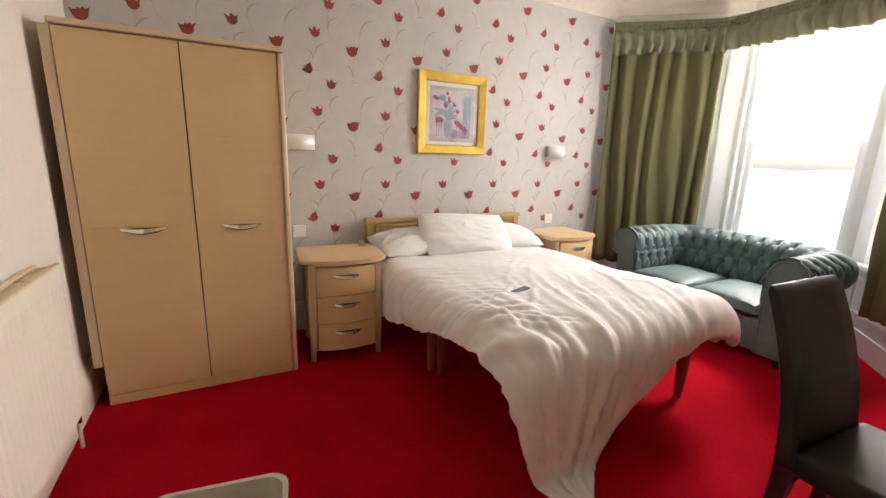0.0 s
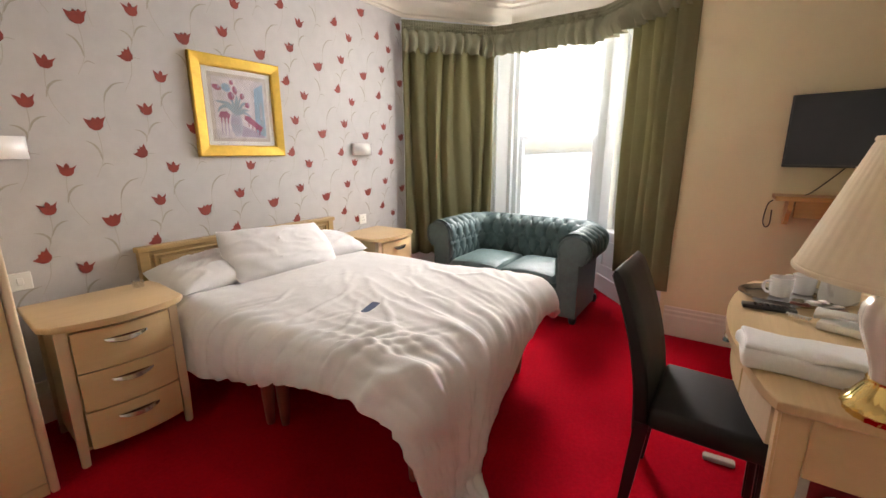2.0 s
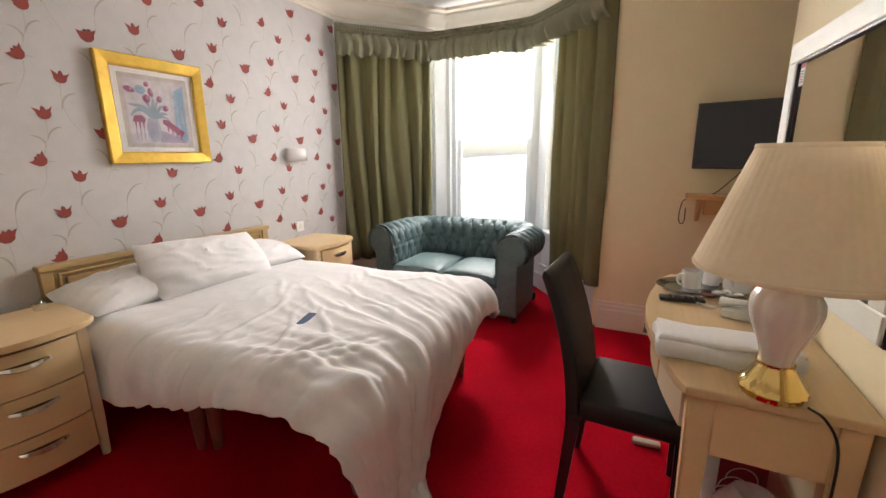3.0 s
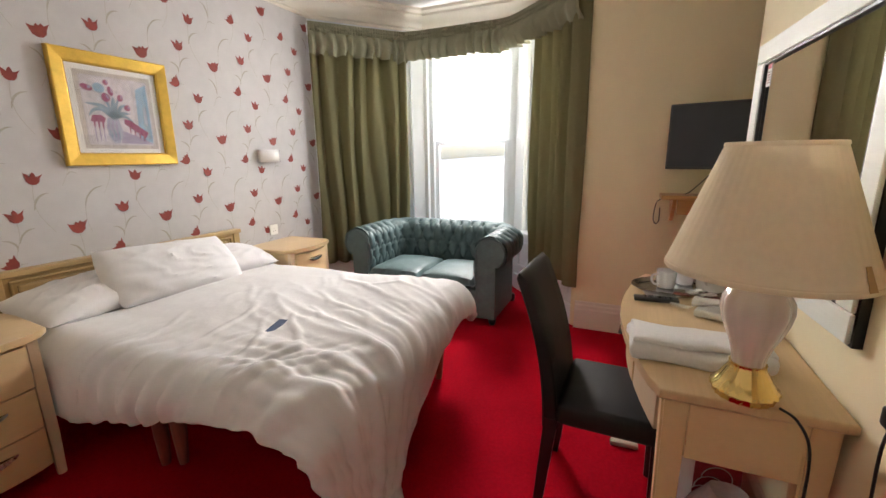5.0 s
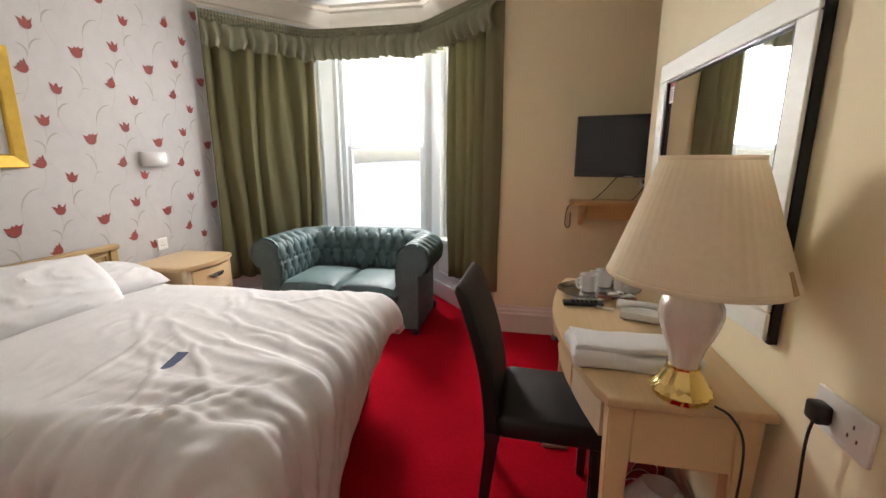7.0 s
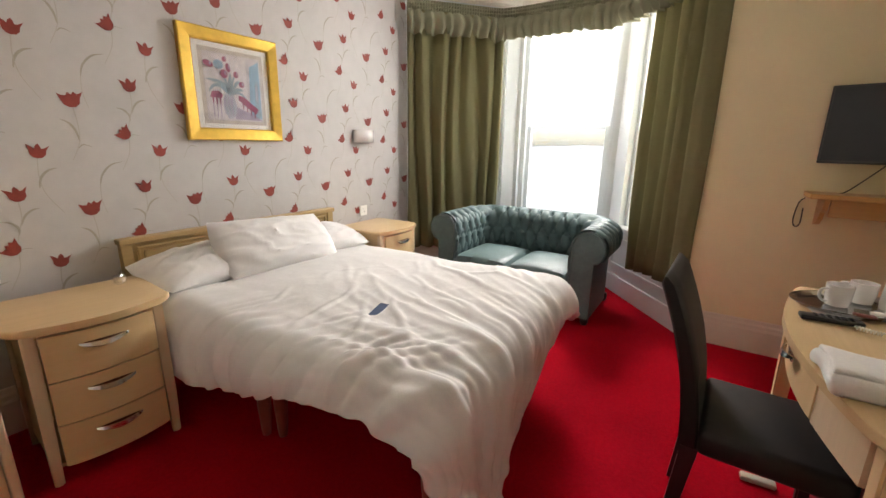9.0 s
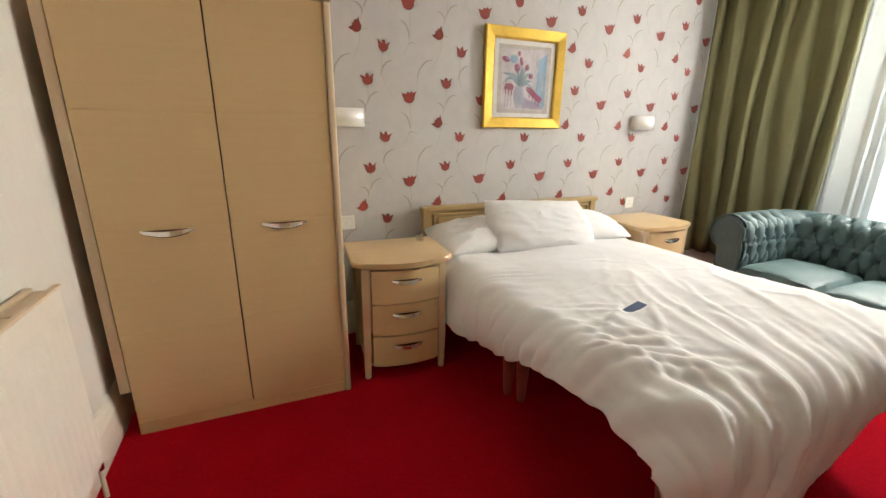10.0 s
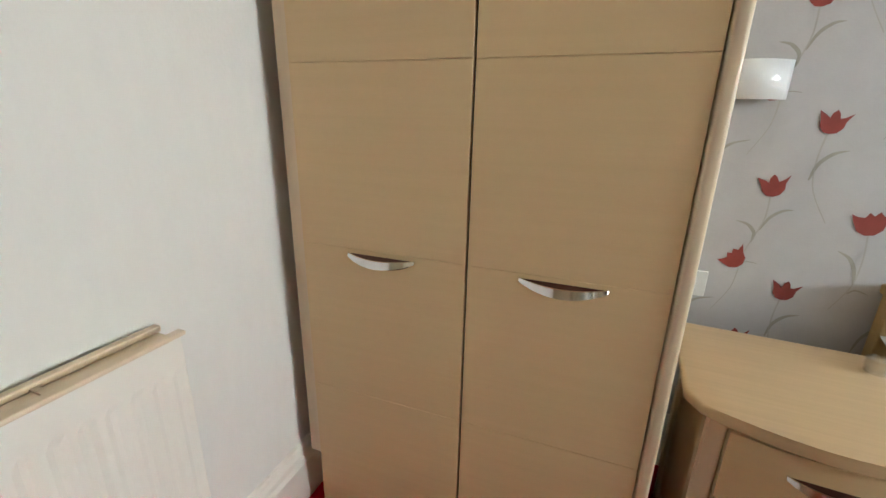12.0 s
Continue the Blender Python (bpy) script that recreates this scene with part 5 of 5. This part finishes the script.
for k in range(5):
    part("sticker_line", boxed(sx + 0.006, sx + 0.035, y0m + 0.0166, y0m + 0.017, sz + 0.047 - k * 0.009, sz + 0.05 - k * 0.009), TULIP, stk)

# ---- dining chair ----
ch = thing("dining_chair", "high-backed black leather dining chair at the dressing table", "chair", pose(1.725, 0.265, 0, 0, 0, -2))
# local -y points to the table
seat = bmesh.new()
box(seat, -0.20, 0.20, -0.20, 0.17, 0.385, 0.47, 0.022, 3)
part("seat", seat, BLACK, ch, smooth=True)
bk = bmesh.new()
rws = []
n = 26
for i in range(n + 1):
    t = i / n
    z = 0.36 + t * 0.568
    yc = 0.19 + 0.055 * t + 0.075 * t * t - 0.012 * math.sin(math.pi * t)
    th_ = 0.027 - 0.006 * t
    hw = 0.195 - 0.012 * t
    if t > 0.95:
        th_ *= math.sqrt(max(0.05, 1 - ((t - 0.95) / 0.05) ** 2))
    ring = []
    for a, b in ((-1, -0.7), (-0.96, -1), (-0.5, -1.06), (0.0, -1.08), (0.5, -1.06), (0.96, -1), (1, -0.7), (1, 0.7), (0.96, 1), (0.0, 1.05), (-0.96, 1), (-1, 0.7)):
        ring.append(bk.verts.new((a * hw, yc + b * th_, z)))
    rws.append(ring)
for a, b in zip(rws, rws[1:]):
    for k in range(12):
        bk.faces.new((a[k], a[(k + 1) % 12], b[(k + 1) % 12], b[k]))
bk.faces.new(rws[0][::-1])
bk.faces.new(rws[-1])
part("backrest", bk, BLACK, ch, smooth=True)
for x in (-0.175, 0.175):
    part("leg", post(bmesh.new(), x, -0.165, 0.39, 0.016, 0.022), BLACKP, ch)
    lb = bmesh.new()
    lo = [lb.verts.new((x + a * 0.016, 0.225 + b * 0.016, 0)) for a, b in ((-1, -1), (1, -1), (1, 1), (-1, 1))]
    hi = [lb.verts.new((x + a * 0.022, 0.185 + b * 0.024, 0.40)) for a, b in ((-1, -1), (1, -1), (1, 1), (-1, 1))]
    lb.faces.new(lo[::-1])
    lb.faces.new(hi)
    for k in range(4):
        lb.faces.new((lo[k], lo[(k + 1) % 4], hi[(k + 1) % 4], hi[k]))
    part("leg", lb, BLACKP, ch)

# ---- television and shelf ----
tv = thing("television", "black flat-screen television on a wall bracket", "television", pose(3.275, -0.30, 1.44, 0, 0, -90 - 14))
# local -y is the screen side
part("case", boxed(-0.355, 0.355, -0.012, 0.03, -0.205, 0.205, 0.006, 2), BLACKP, tv)
part("screen", boxed(-0.343, 0.343, -0.0145, -0.0125, -0.188, 0.195), SCREEN, tv, "dark glossy screen")
part("badge", boxed(-0.03, 0.03, -0.0145, -0.0125, -0.200, -0.194), STEEL, tv)
part("bracket", boxed(-0.08, 0.08, 0.031, 0.085, -0.09, 0.09), BLACKP, tv)

shf = thing("wall_shelf", "small varnished pine bracket shelf under the television", "shelf")
part("board", boxed(3.19, XE - 0.001, -0.62, 0.06, 1.045, 1.072, 0.005), PINE, shf)
part("apron", boxed(3.25, 3.27, -0.54, -0.04, 0.945, 1.044, 0.003), PINE, shf)
for y in (-0.02, -0.58):
    bb = bmesh.new()
    pr = [(3.22, 1.044), (XE - 0.002, 1.044), (XE - 0.002, 0.88), (3.36, 0.89), (3.31, 0.92), (3.28, 0.965), (3.24, 0.985)]
    a = [bb.verts.new((x, y - 0.011, z)) for x, z in pr]
    b = [bb.verts.new((x, y + 0.011, z)) for x, z in pr]
    bb.faces.new(a[::-1])
    bb.faces.new(b)
    for k in range(len(pr)):
        bb.faces.new((a[k], a[(k + 1) % len(pr)], b[(k + 1) % len(pr)], b[k]))
    part("bracket", bb, PINE, shf)
for nm, pts in (("television_cable", [(3.33, -0.25, 1.25), (3.36, -0.20, 1.18), (3.36, -0.12, 1.09), (3.34, -0.08, 1.063), (3.32, -0.2, 1.063), (3.36, -0.34, 1.066), (3.40, -0.42, 1.14), (3.405, -0.45, 1.19)]),
                ("aerial_cable", [(3.41, 0.05, 1.03), (3.40, 0.075, 1.0), (3.40, 0.085, 0.90), (3.40, 0.07, 0.86), (3.40, 0.05, 0.88), (3.405, 0.05, 0.97)])):
    c_ = bmesh.new()
    tube(c_, smooth_path(pts, 7), 0.0035)
    tagged(finish(nm, c_, DARKGAP, True), "thin dark cable looped by the shelf", "cable")
so = thing("wall_socket", "white socket with round black plug above the shelf", "socket", pose(XE, -0.45, 1.20, 0, 0, -90))
part("plate", boxed(-0.043, 0.043, -0.009, -0.0005, -0.043, 0.043, 0.003), WPLAST, so)
pl = lathe(bmesh.new(), [(0.024, 0.0), (0.024, 0.02), (0.016, 0.03)], seg=20)
part("plug", pl, BLACKP, so, "round black plug", smooth=True).matrix_local = Matrix.Translation((0, -0.0095, 0)) @ Matrix.Rotation(math.pi / 2, 4, "X")


# ---- wall fittings ----
def sconce(m, lab):
    t = thing("wall_light", lab, "wall light", m, "wall lights")
    bm = bmesh.new()
    ring = []
    for i in range(17):
        a = math.pi * i / 16
        ring.append((0.10 * (1 - 2 * i / 16), -0.035 - 0.045 * (1 - (1 - 2 * i / 16) ** 2)))
    ring = [(0.10, -0.002)] + ring + [(-0.10, -0.002)]
    lo = [bm.verts.new((x, y, -0.05)) for x, y in ring]
    hi = [bm.verts.new((x, y, 0.05)) for x, y in ring]
    for i in range(18):
        bm.faces.new((lo[i], lo[i + 1], hi[i + 1], hi[i]))
    solid(part("shade", bm, CHINA, t, smooth=True), 0.005)
    part("back_plate", boxed(-0.05, 0.05, -0.012, -0.0005, -0.04, 0.04, 0.003), WPLAST, t)
    part("lamp_holder", boxed(-0.012, 0.012, -0.05, -0.0125, -0.02, 0.01, 0.004), WPLAST, t)
    return t


sconce(pose(0.555, YN, 1.348), "white curved ceramic wall light beside the wardrobe")
sconce(pose(2.815, YN, 1.352), "white curved ceramic wall light above the bedside cabinet")


def plate(name, lab, m, n, toggle=False):
    t = thing(name, lab, "switch" if toggle else "socket", m)
    w = 0.043 if n == 1 else 0.073
    part("plate", boxed(-w, w, -0.009, -0.0005, -0.043, 0.043, 0.003), WPLAST, t)
    for k in range(n):
        x = 0 if n == 1 else (-0.032 + 0.064 * k)
        if toggle:
            part("rocker", boxed(x - 0.012, x + 0.012, -0.013, -0.0095, -0.018, 0.018, 0.002), WPLAST, t)
        else:
            # no holes are cut: dark inlays draw the shade inside them
            for dx, dz in ((0, 0.012), (-0.011, -0.01), (0.011, -0.01)):
                part("pin_hole_shade", boxed(x + dx - 0.002, x + dx + 0.002, -0.0096, -0.0091, dz - 0.004, dz + 0.004), DARKGAP, t)
    return t


plate("light_switch", "white switch plate above the bedside cabinet", pose(0.535, YN, 0.735), 1, True)
plate("wall_socket", "white single socket above the bedside cabinet", pose(2.80, YN, 0.735), 1)
dsk = plate("wall_socket", "white double socket with a black plug beside the table", pose(1.055, YD, 0.86, 0, 0, 180), 2)
pg = part("plug", boxed(-0.054, -0.015, -0.040, -0.0095, -0.020, 0.020, 0.007, 2), BLACKP, dsk, "square black plug", smooth=True)
pc = bmesh.new()
tube(pc, smooth_path([(1.09, YD + 0.03, 0.84), (1.095, YD + 0.032, 0.78), (1.09, YD + 0.03, 0.6), (1.10, YD + 0.03, 0.3), (1.12, YD + 0.04, 0.01)], 6), 0.003)
tagged(finish("plug_flex", pc, BLACKP, True), "black flex hanging from the plug", "cable")

# ---- picture ----
pic = thing("framed_picture", "gilt-framed print of tulips in a vase", "picture")
PX0, PX1, PZ0, PZ1, pf = 1.425, 2.026, 1.302, 1.908, 0.070
fb = bmesh.new()
prof_p = [(0.0, 0.0), (0.0, -0.026), (0.006, -0.032), (0.058, -0.026), (0.064, -0.022), (0.066, -0.024), (pf, -0.014), (pf, 0.0)]
ringc = [(PX0, PZ0), (PX1, PZ0), (PX1, PZ1), (PX0, PZ1)]
cen = ((PX0 + PX1) / 2, (PZ0 + PZ1) / 2)
rws = []
for x, z in ringc:
    sx, sz = (1 if x < cen[0] else -1), (1 if z < cen[1] else -1)
    rws.append([fb.verts.new((x + sx * o, YN - 0.002 + d, z + sz * o)) for o, d in prof_p])
for k in range(4):
    a, b = rws[k], rws[(k + 1) % 4]
    for j in range(len(prof_p) - 1):
        fb.faces.new((a[j], b[j], b[j + 1], a[j + 1]))
part("frame", fb, GOLD, pic, "mitred gilt frame")
part("mount", boxed(PX0 + pf, PX1 - pf, YN - 0.012, YN - 0.006, PZ0 + pf, PZ1 - pf), MOUNT, pic)
A0, A1, B0, B1 = PX0 + 0.125, PX1 - 0.125, PZ0 + 0.115, PZ1 - 0.12
yq = YN - 0.0125


def flat_paint(name, rgb):
    return material(name, rgb, 0.75, var=0.22, grain=(35, 35, 35), big=14)


P_BORDER, P_GROUND = flat_paint("print_border", (0.52, 0.47, 0.43)), flat_paint("print_ground", (0.56, 0.52, 0.55))
P_PALE = flat_paint("print_pale", (0.62, 0.58, 0.60))
P_BLUE, P_GREY, P_ROSE, P_LILAC, P_SKY = flat_paint("print_teal", (0.28, 0.37, 0.44)), flat_paint("print_grey", (0.40, 0.42, 0.50)), flat_paint("print_rose", (0.34, 0.09, 0.17)), flat_paint("print_lilac", (0.38, 0.33, 0.45)), flat_paint("print_blue", (0.28, 0.42, 0.55))
part("print_border", boxed(A0 - 0.022, A1 + 0.022, yq - 0.001, yq, B0 - 0.02, B1 + 0.022), P_BORDER, pic)
part("print_sheet", boxed(A0, A1, yq - 0.0022, yq - 0.0012, B0, B1), P_GROUND, pic)


def daub(mat, pts, lift):
    bm = bmesh.new()
    vs = [bm.verts.new((A0 + (A1 - A0) * u, yq - lift, B0 + (B1 - B0) * v)) for u, v in pts]
    bm.faces.new(vs)
    part("painted_shape", bm, mat, pic)


def leafy(mat, pts, w, lift):
    bm = bmesh.new()
    stroke(bm, [(A0 + (A1 - A0) * u, B0 + (B1 - B0) * v) for u, v in pts], w, 0.001, yq - lift, True)
    part("painted_leaf", bm, mat, pic)


def oval(cx, cz, rx, rz, n=14, tilt=0.0):
    c, s = math.cos(tilt), math.sin(tilt)
    return [(cx + rx * math.cos(a) * c - rz * math.sin(a) * s, cz + rx * math.cos(a) * s + rz * math.sin(a) * c) for a in [2 * math.pi * k / n for k in range(n)]]


daub(P_PALE, [(0.02, 0.03), (0.60, 0.03), (0.72, 0.20), (0.74, 0.98), (0.02, 0.98)], 0.0027)
daub(P_SKY, [(0.76, 0.10), (0.98, 0.04), (0.98, 0.96), (0.80, 0.86)], 0.0030)
daub(P_BLUE, [(0.86, 0.14), (0.95, 0.10), (0.95, 0.68), (0.88, 0.62)], 0.0034)
daub(P_GREY, [(0.88, 0.34), (0.93, 0.32), (0.93, 0.60), (0.89, 0.58)], 0.0038)
daub(P_LILAC, [(0.46, 0.03), (0.98, 0.02), (0.80, 0.12), (0.50, 0.22)], 0.0032)
# small red tables with pale legs
daub(P_ROSE, [(0.06, 0.34), (0.26, 0.33), (0.28, 0.39), (0.22, 0.44), (0.10, 0.43)], 0.0040)
daub(P_ROSE, [(0.55, 0.33), (0.86, 0.12), (0.92, 0.20), (0.66, 0.38), (0.56, 0.40)], 0.0040)
for u, v in ((0.10, 0.34), (0.16, 0.33), (0.22, 0.33)):
    daub(P_ROSE, [(u, v - 0.09), (u + 0.018, v - 0.09), (u + 0.025, v + 0.02), (u - 0.005, v + 0.02)], 0.0043)
    daub(P_LILAC, [(u, 0.05), (u + 0.014, 0.05), (u + 0.016, v - 0.09), (u, v - 0.09)], 0.0036)
for u in (0.62, 0.69, 0.76, 0.83):
    v = 0.31 - (u - 0.58) * 0.62
    daub(P_ROSE, [(u, v - 0.09), (u + 0.016, v - 0.09), (u + 0.022, v + 0.03), (u - 0.004, v + 0.03)], 0.0043)
# striped vase
daub(P_GREY, [(0.31, 0.40), (0.29, 0.34), (0.27, 0.24), (0.29, 0.12), (0.35, 0.03), (0.43, 0.03), (0.50, 0.12), (0.51, 0.24), (0.48, 0.34), (0.47, 0.40)], 0.0044)
for k in range(3):
    leafy(P_LILAC, [(0.33 + 0.05 * k, 0.37), (0.30 + 0.06 * k, 0.26), (0.33 + 0.05 * k, 0.16), (0.36 + 0.03 * k, 0.06)], 0.007, 0.0048)
    leafy(P_BLUE, [(0.29 + 0.07 * k, 0.24), (0.33 + 0.06 * k, 0.17), (0.34 + 0.05 * k, 0.09)], 0.004, 0.0050)
for pts, w in (([(0.40, 0.40), (0.28, 0.56), (0.02, 0.60)], 0.011), ([(0.38, 0.40), (0.24, 0.52), (0.12, 0.50), (0.05, 0.41)], 0.010),
               ([(0.40, 0.38), (0.42, 0.56), (0.44, 0.72)], 0.013), ([(0.42, 0.40), (0.54, 0.58), (0.64, 0.60)], 0.009),
               ([(0.43, 0.40), (0.54, 0.48), (0.66, 0.48)], 0.010), ([(0.44, 0.40), (0.56, 0.44), (0.70, 0.36)], 0.008),
               ([(0.39, 0.42), (0.34, 0.62), (0.26, 0.74)], 0.008), ([(0.42, 0.42), (0.48, 0.62), (0.53, 0.70)], 0.006)):
    leafy(P_BLUE, pts, w, 0.0052)
daub(P_SKY, oval(0.25, 0.83, 0.085, 0.07, tilt=-0.2), 0.0054)
for cx, cz, rx, rz, ti in ((0.08, 0.82, 0.085, 0.045, -0.25), (0.36, 0.92, 0.04, 0.04, 0.0), (0.41, 0.80, 0.04, 0.07, 0.2), (0.33, 0.70, 0.062, 0.065, 0.5), (0.54, 0.71, 0.045, 0.05, 0.0), (0.63, 0.57, 0.05, 0.045, 0.3)):
    daub(P_ROSE, oval(cx, cz, rx, rz, tilt=ti), 0.0058)
    daub(P_LILAC, oval(cx + 0.4 * rx, cz + 0.2 * rz, 0.25 * rx, 0.6 * rz, n=8, tilt=ti), 0.0062)
pgl = part("glazing", boxed(PX0 + pf, PX1 - pf, YN - 0.0225, YN - 0.0205, PZ0 + pf, PZ1 - pf), GLASS, pic)
pgl.visible_shadow = False

# ---- radiator ----
rad = thing("radiator", "cream double-panel radiator on the plain wall", "radiator")
RY0, RY1, RZ0, RZ1 = 0.78, 2.03, 0.20, 0.828
fl = bmesh.new()
npl = 31
pf_ = []
for i in range(npl * 4 + 1):
    y = RY0 + 0.01 + (RY1 - RY0 - 0.02) * i / (npl * 4)
    k = (i % 4)
    x = -0.497 + (0.0 if k in (0, 1) else -0.0035)
    pf_.append((x, y))
zz = [RZ0, RZ0 + 0.03, RZ0 + 0.05, RZ1 - 0.075, RZ1 - 0.06, RZ1 - 0.002]
cols = []
for x, y in pf_:
    cols.append([fl.verts.new((-0.497 if z in (zz[0], zz[1], zz[4], zz[5]) else x, y, z)) for z in zz])
for a, b in zip(cols, cols[1:]):
    for j in range(len(zz) - 1):
        fl.faces.new((a[j], b[j], b[j + 1], a[j + 1]))
solid(part("front_panel", fl, TRIM, rad, "fluted cream steel panel"), 0.006)
part("rear_panel", boxed(-0.572, -0.562, RY0 + 0.01, RY1 - 0.01, RZ0, RZ1 - 0.01, 0.003), TRIM, rad)
tg = bmesh.new()
box(tg, -0.510, -0.490, RY0, RY1, RZ1 - 0.001, RZ1 + 0.008, 0.003)
box(tg, -0.576, -0.558, RY0, RY1, RZ1 - 0.009, RZ1 + 0.004, 0.003)
for k in range(3):
    y = RY0 + 0.2 + k * 0.42
    box(tg, -0.558, -0.510, y, y + 0.012, RZ1 - 0.006, RZ1 - 0.002)
part("top_rail", tg, MAPLE_EDGE, rad, "yellowed cream top rails")
part("top_grille", boxed(-0.557, -0.511, RY0 + 0.009, RY1 - 0.009, RZ1 - 0.013, RZ1 - 0.0065, 0.001, 1), MAPLE_EDGE, rad)
for y in (RY0, RY1 - 0.008):
    part("end_cap", boxed(-0.560, -0.505, y, y + 0.008, RZ0 + 0.02, RZ1 - 0.02, 0.003), TRIM, rad)
vb = bmesh.new()
tube(vb, [(-0.535, RY1 + 0.004, 0.235), (-0.535, RY1 + 0.045, 0.235)], 0.011, 10)
tube(vb, [(-0.535, RY1 + 0.045, 0.245), (-0.535, RY1 + 0.045, 0.12)], 0.013, 10)
part("valve", vb, CHROME, rad, smooth=True)
part("valve_cap", lathe(bmesh.new(), [(0.018, 0.246), (0.021, 0.25), (0.019, 0.285), (0.012, 0.292)], -0.535, RY1 + 0.045, 16), WPLAST, rad, "white valve cap", smooth=True)
vp = bmesh.new()
tube(vp, [(-0.535, RY1 + 0.045, 0.12), (-0.535, RY1 + 0.045, 0.0)], 0.008, 10)
part("pipe", vp, TRIM, rad, smooth=True)

# ---- waste bin ----
wb = thing("waste_bin", "light grey rounded plastic waste bin on the carpet", "bin", pose(0.01, 1.085, 0, 0, 0, -8))


def rounded(w, d, r, n=6):
    pts = []
    for sx, sy, a0 in ((1, 1, 0), (-1, 1, 90), (-1, -1, 180), (1, -1, 270)):
        for k in range(n + 1):
            a = radians(a0 + 90 * k / n)
            pts.append((sx * (w / 2 - r) + r * math.cos(a), sy * (d / 2 - r) + r * math.sin(a)))
    return pts


wbm = bmesh.new()
rws = []
for w, d, z in ((0.27, 0.17, 0.0), (0.355, 0.25, 0.285), (0.375, 0.27, 0.287), (0.38, 0.275, 0.296), (0.37, 0.265, 0.30), (0.35, 0.245, 0.298), (0.265, 0.165, 0.006)):
    rws.append([wbm.verts.new((x, y, z)) for x, y in rounded(w, d, 0.055)])
for a, b in zip(rws, rws[1:]):
    m_ = len(a)
    for k in range(m_):
        wbm.faces.new((a[k], a[(k + 1) % m_], b[(k + 1) % m_], b[k]))
wbm.faces.new(rws[0][::-1])
wbm.faces.new(rws[-1])
part("tub", wbm, BINM, wb, smooth=True)

# ---- under the dressing table ----
bx = thing("gift_box", "crimson card box with white looping print under table", "box", pose(1.83, -0.06, 0, 0, 0, 10))
part("carton", boxed(-0.13, 0.13, -0.10, 0.10, 0, 0.30, 0.004), REDBOX, bx)
lp = bmesh.new()
for k in range(3):
    tube(lp, [(-0.1325, -0.02 + 0.05 * math.cos(a) + 0.02 * k, 0.2 + 0.05 * math.sin(a) - 0.04 * k) for a in [2 * math.pi * q / 18 for q in range(17)]], 0.002, 5)
part("loop_print", lp, WPLAST, bx, "white looped line print")
part("side_print", boxed(-0.134, -0.131, 0.055, 0.099, 0.002, 0.298), WPLAST, bx)
bg = bmesh.new()
lathe(bg, [(0.11, 0.0), (0.13, 0.08), (0.12, 0.2), (0.07, 0.27), (0.05, 0.30)], seg=40)
for v in bg.verts:
    v.co += Vector((0.02 * noise.noise(v.co * 14), 0.02 * noise.noise(v.co * 14 + Vector((9, 0, 0))), 0.0))
bgo = finish("plastic_bag", bg, BAGM, True)
bgo.matrix_basis = pose(1.52, -0.10, 0)
tagged(bgo, "crumpled clear plastic bag under the dressing table", "bag")

ex = thing("extension_lead", "white plastic socket block lying on the carpet", "extension lead", pose(2.055, 0.19, 0.001, 0, 0, 3))
part("block", boxed(-0.02, 0.02, -0.06, 0.06, 0, 0.022, 0.008, 2), BINM, ex, smooth=True)
for k in range(3):
    part("socket_face", boxed(-0.014, 0.014, -0.054 + k * 0.037, -0.022 + k * 0.037, 0.0225, 0.0232), BINM, ex)
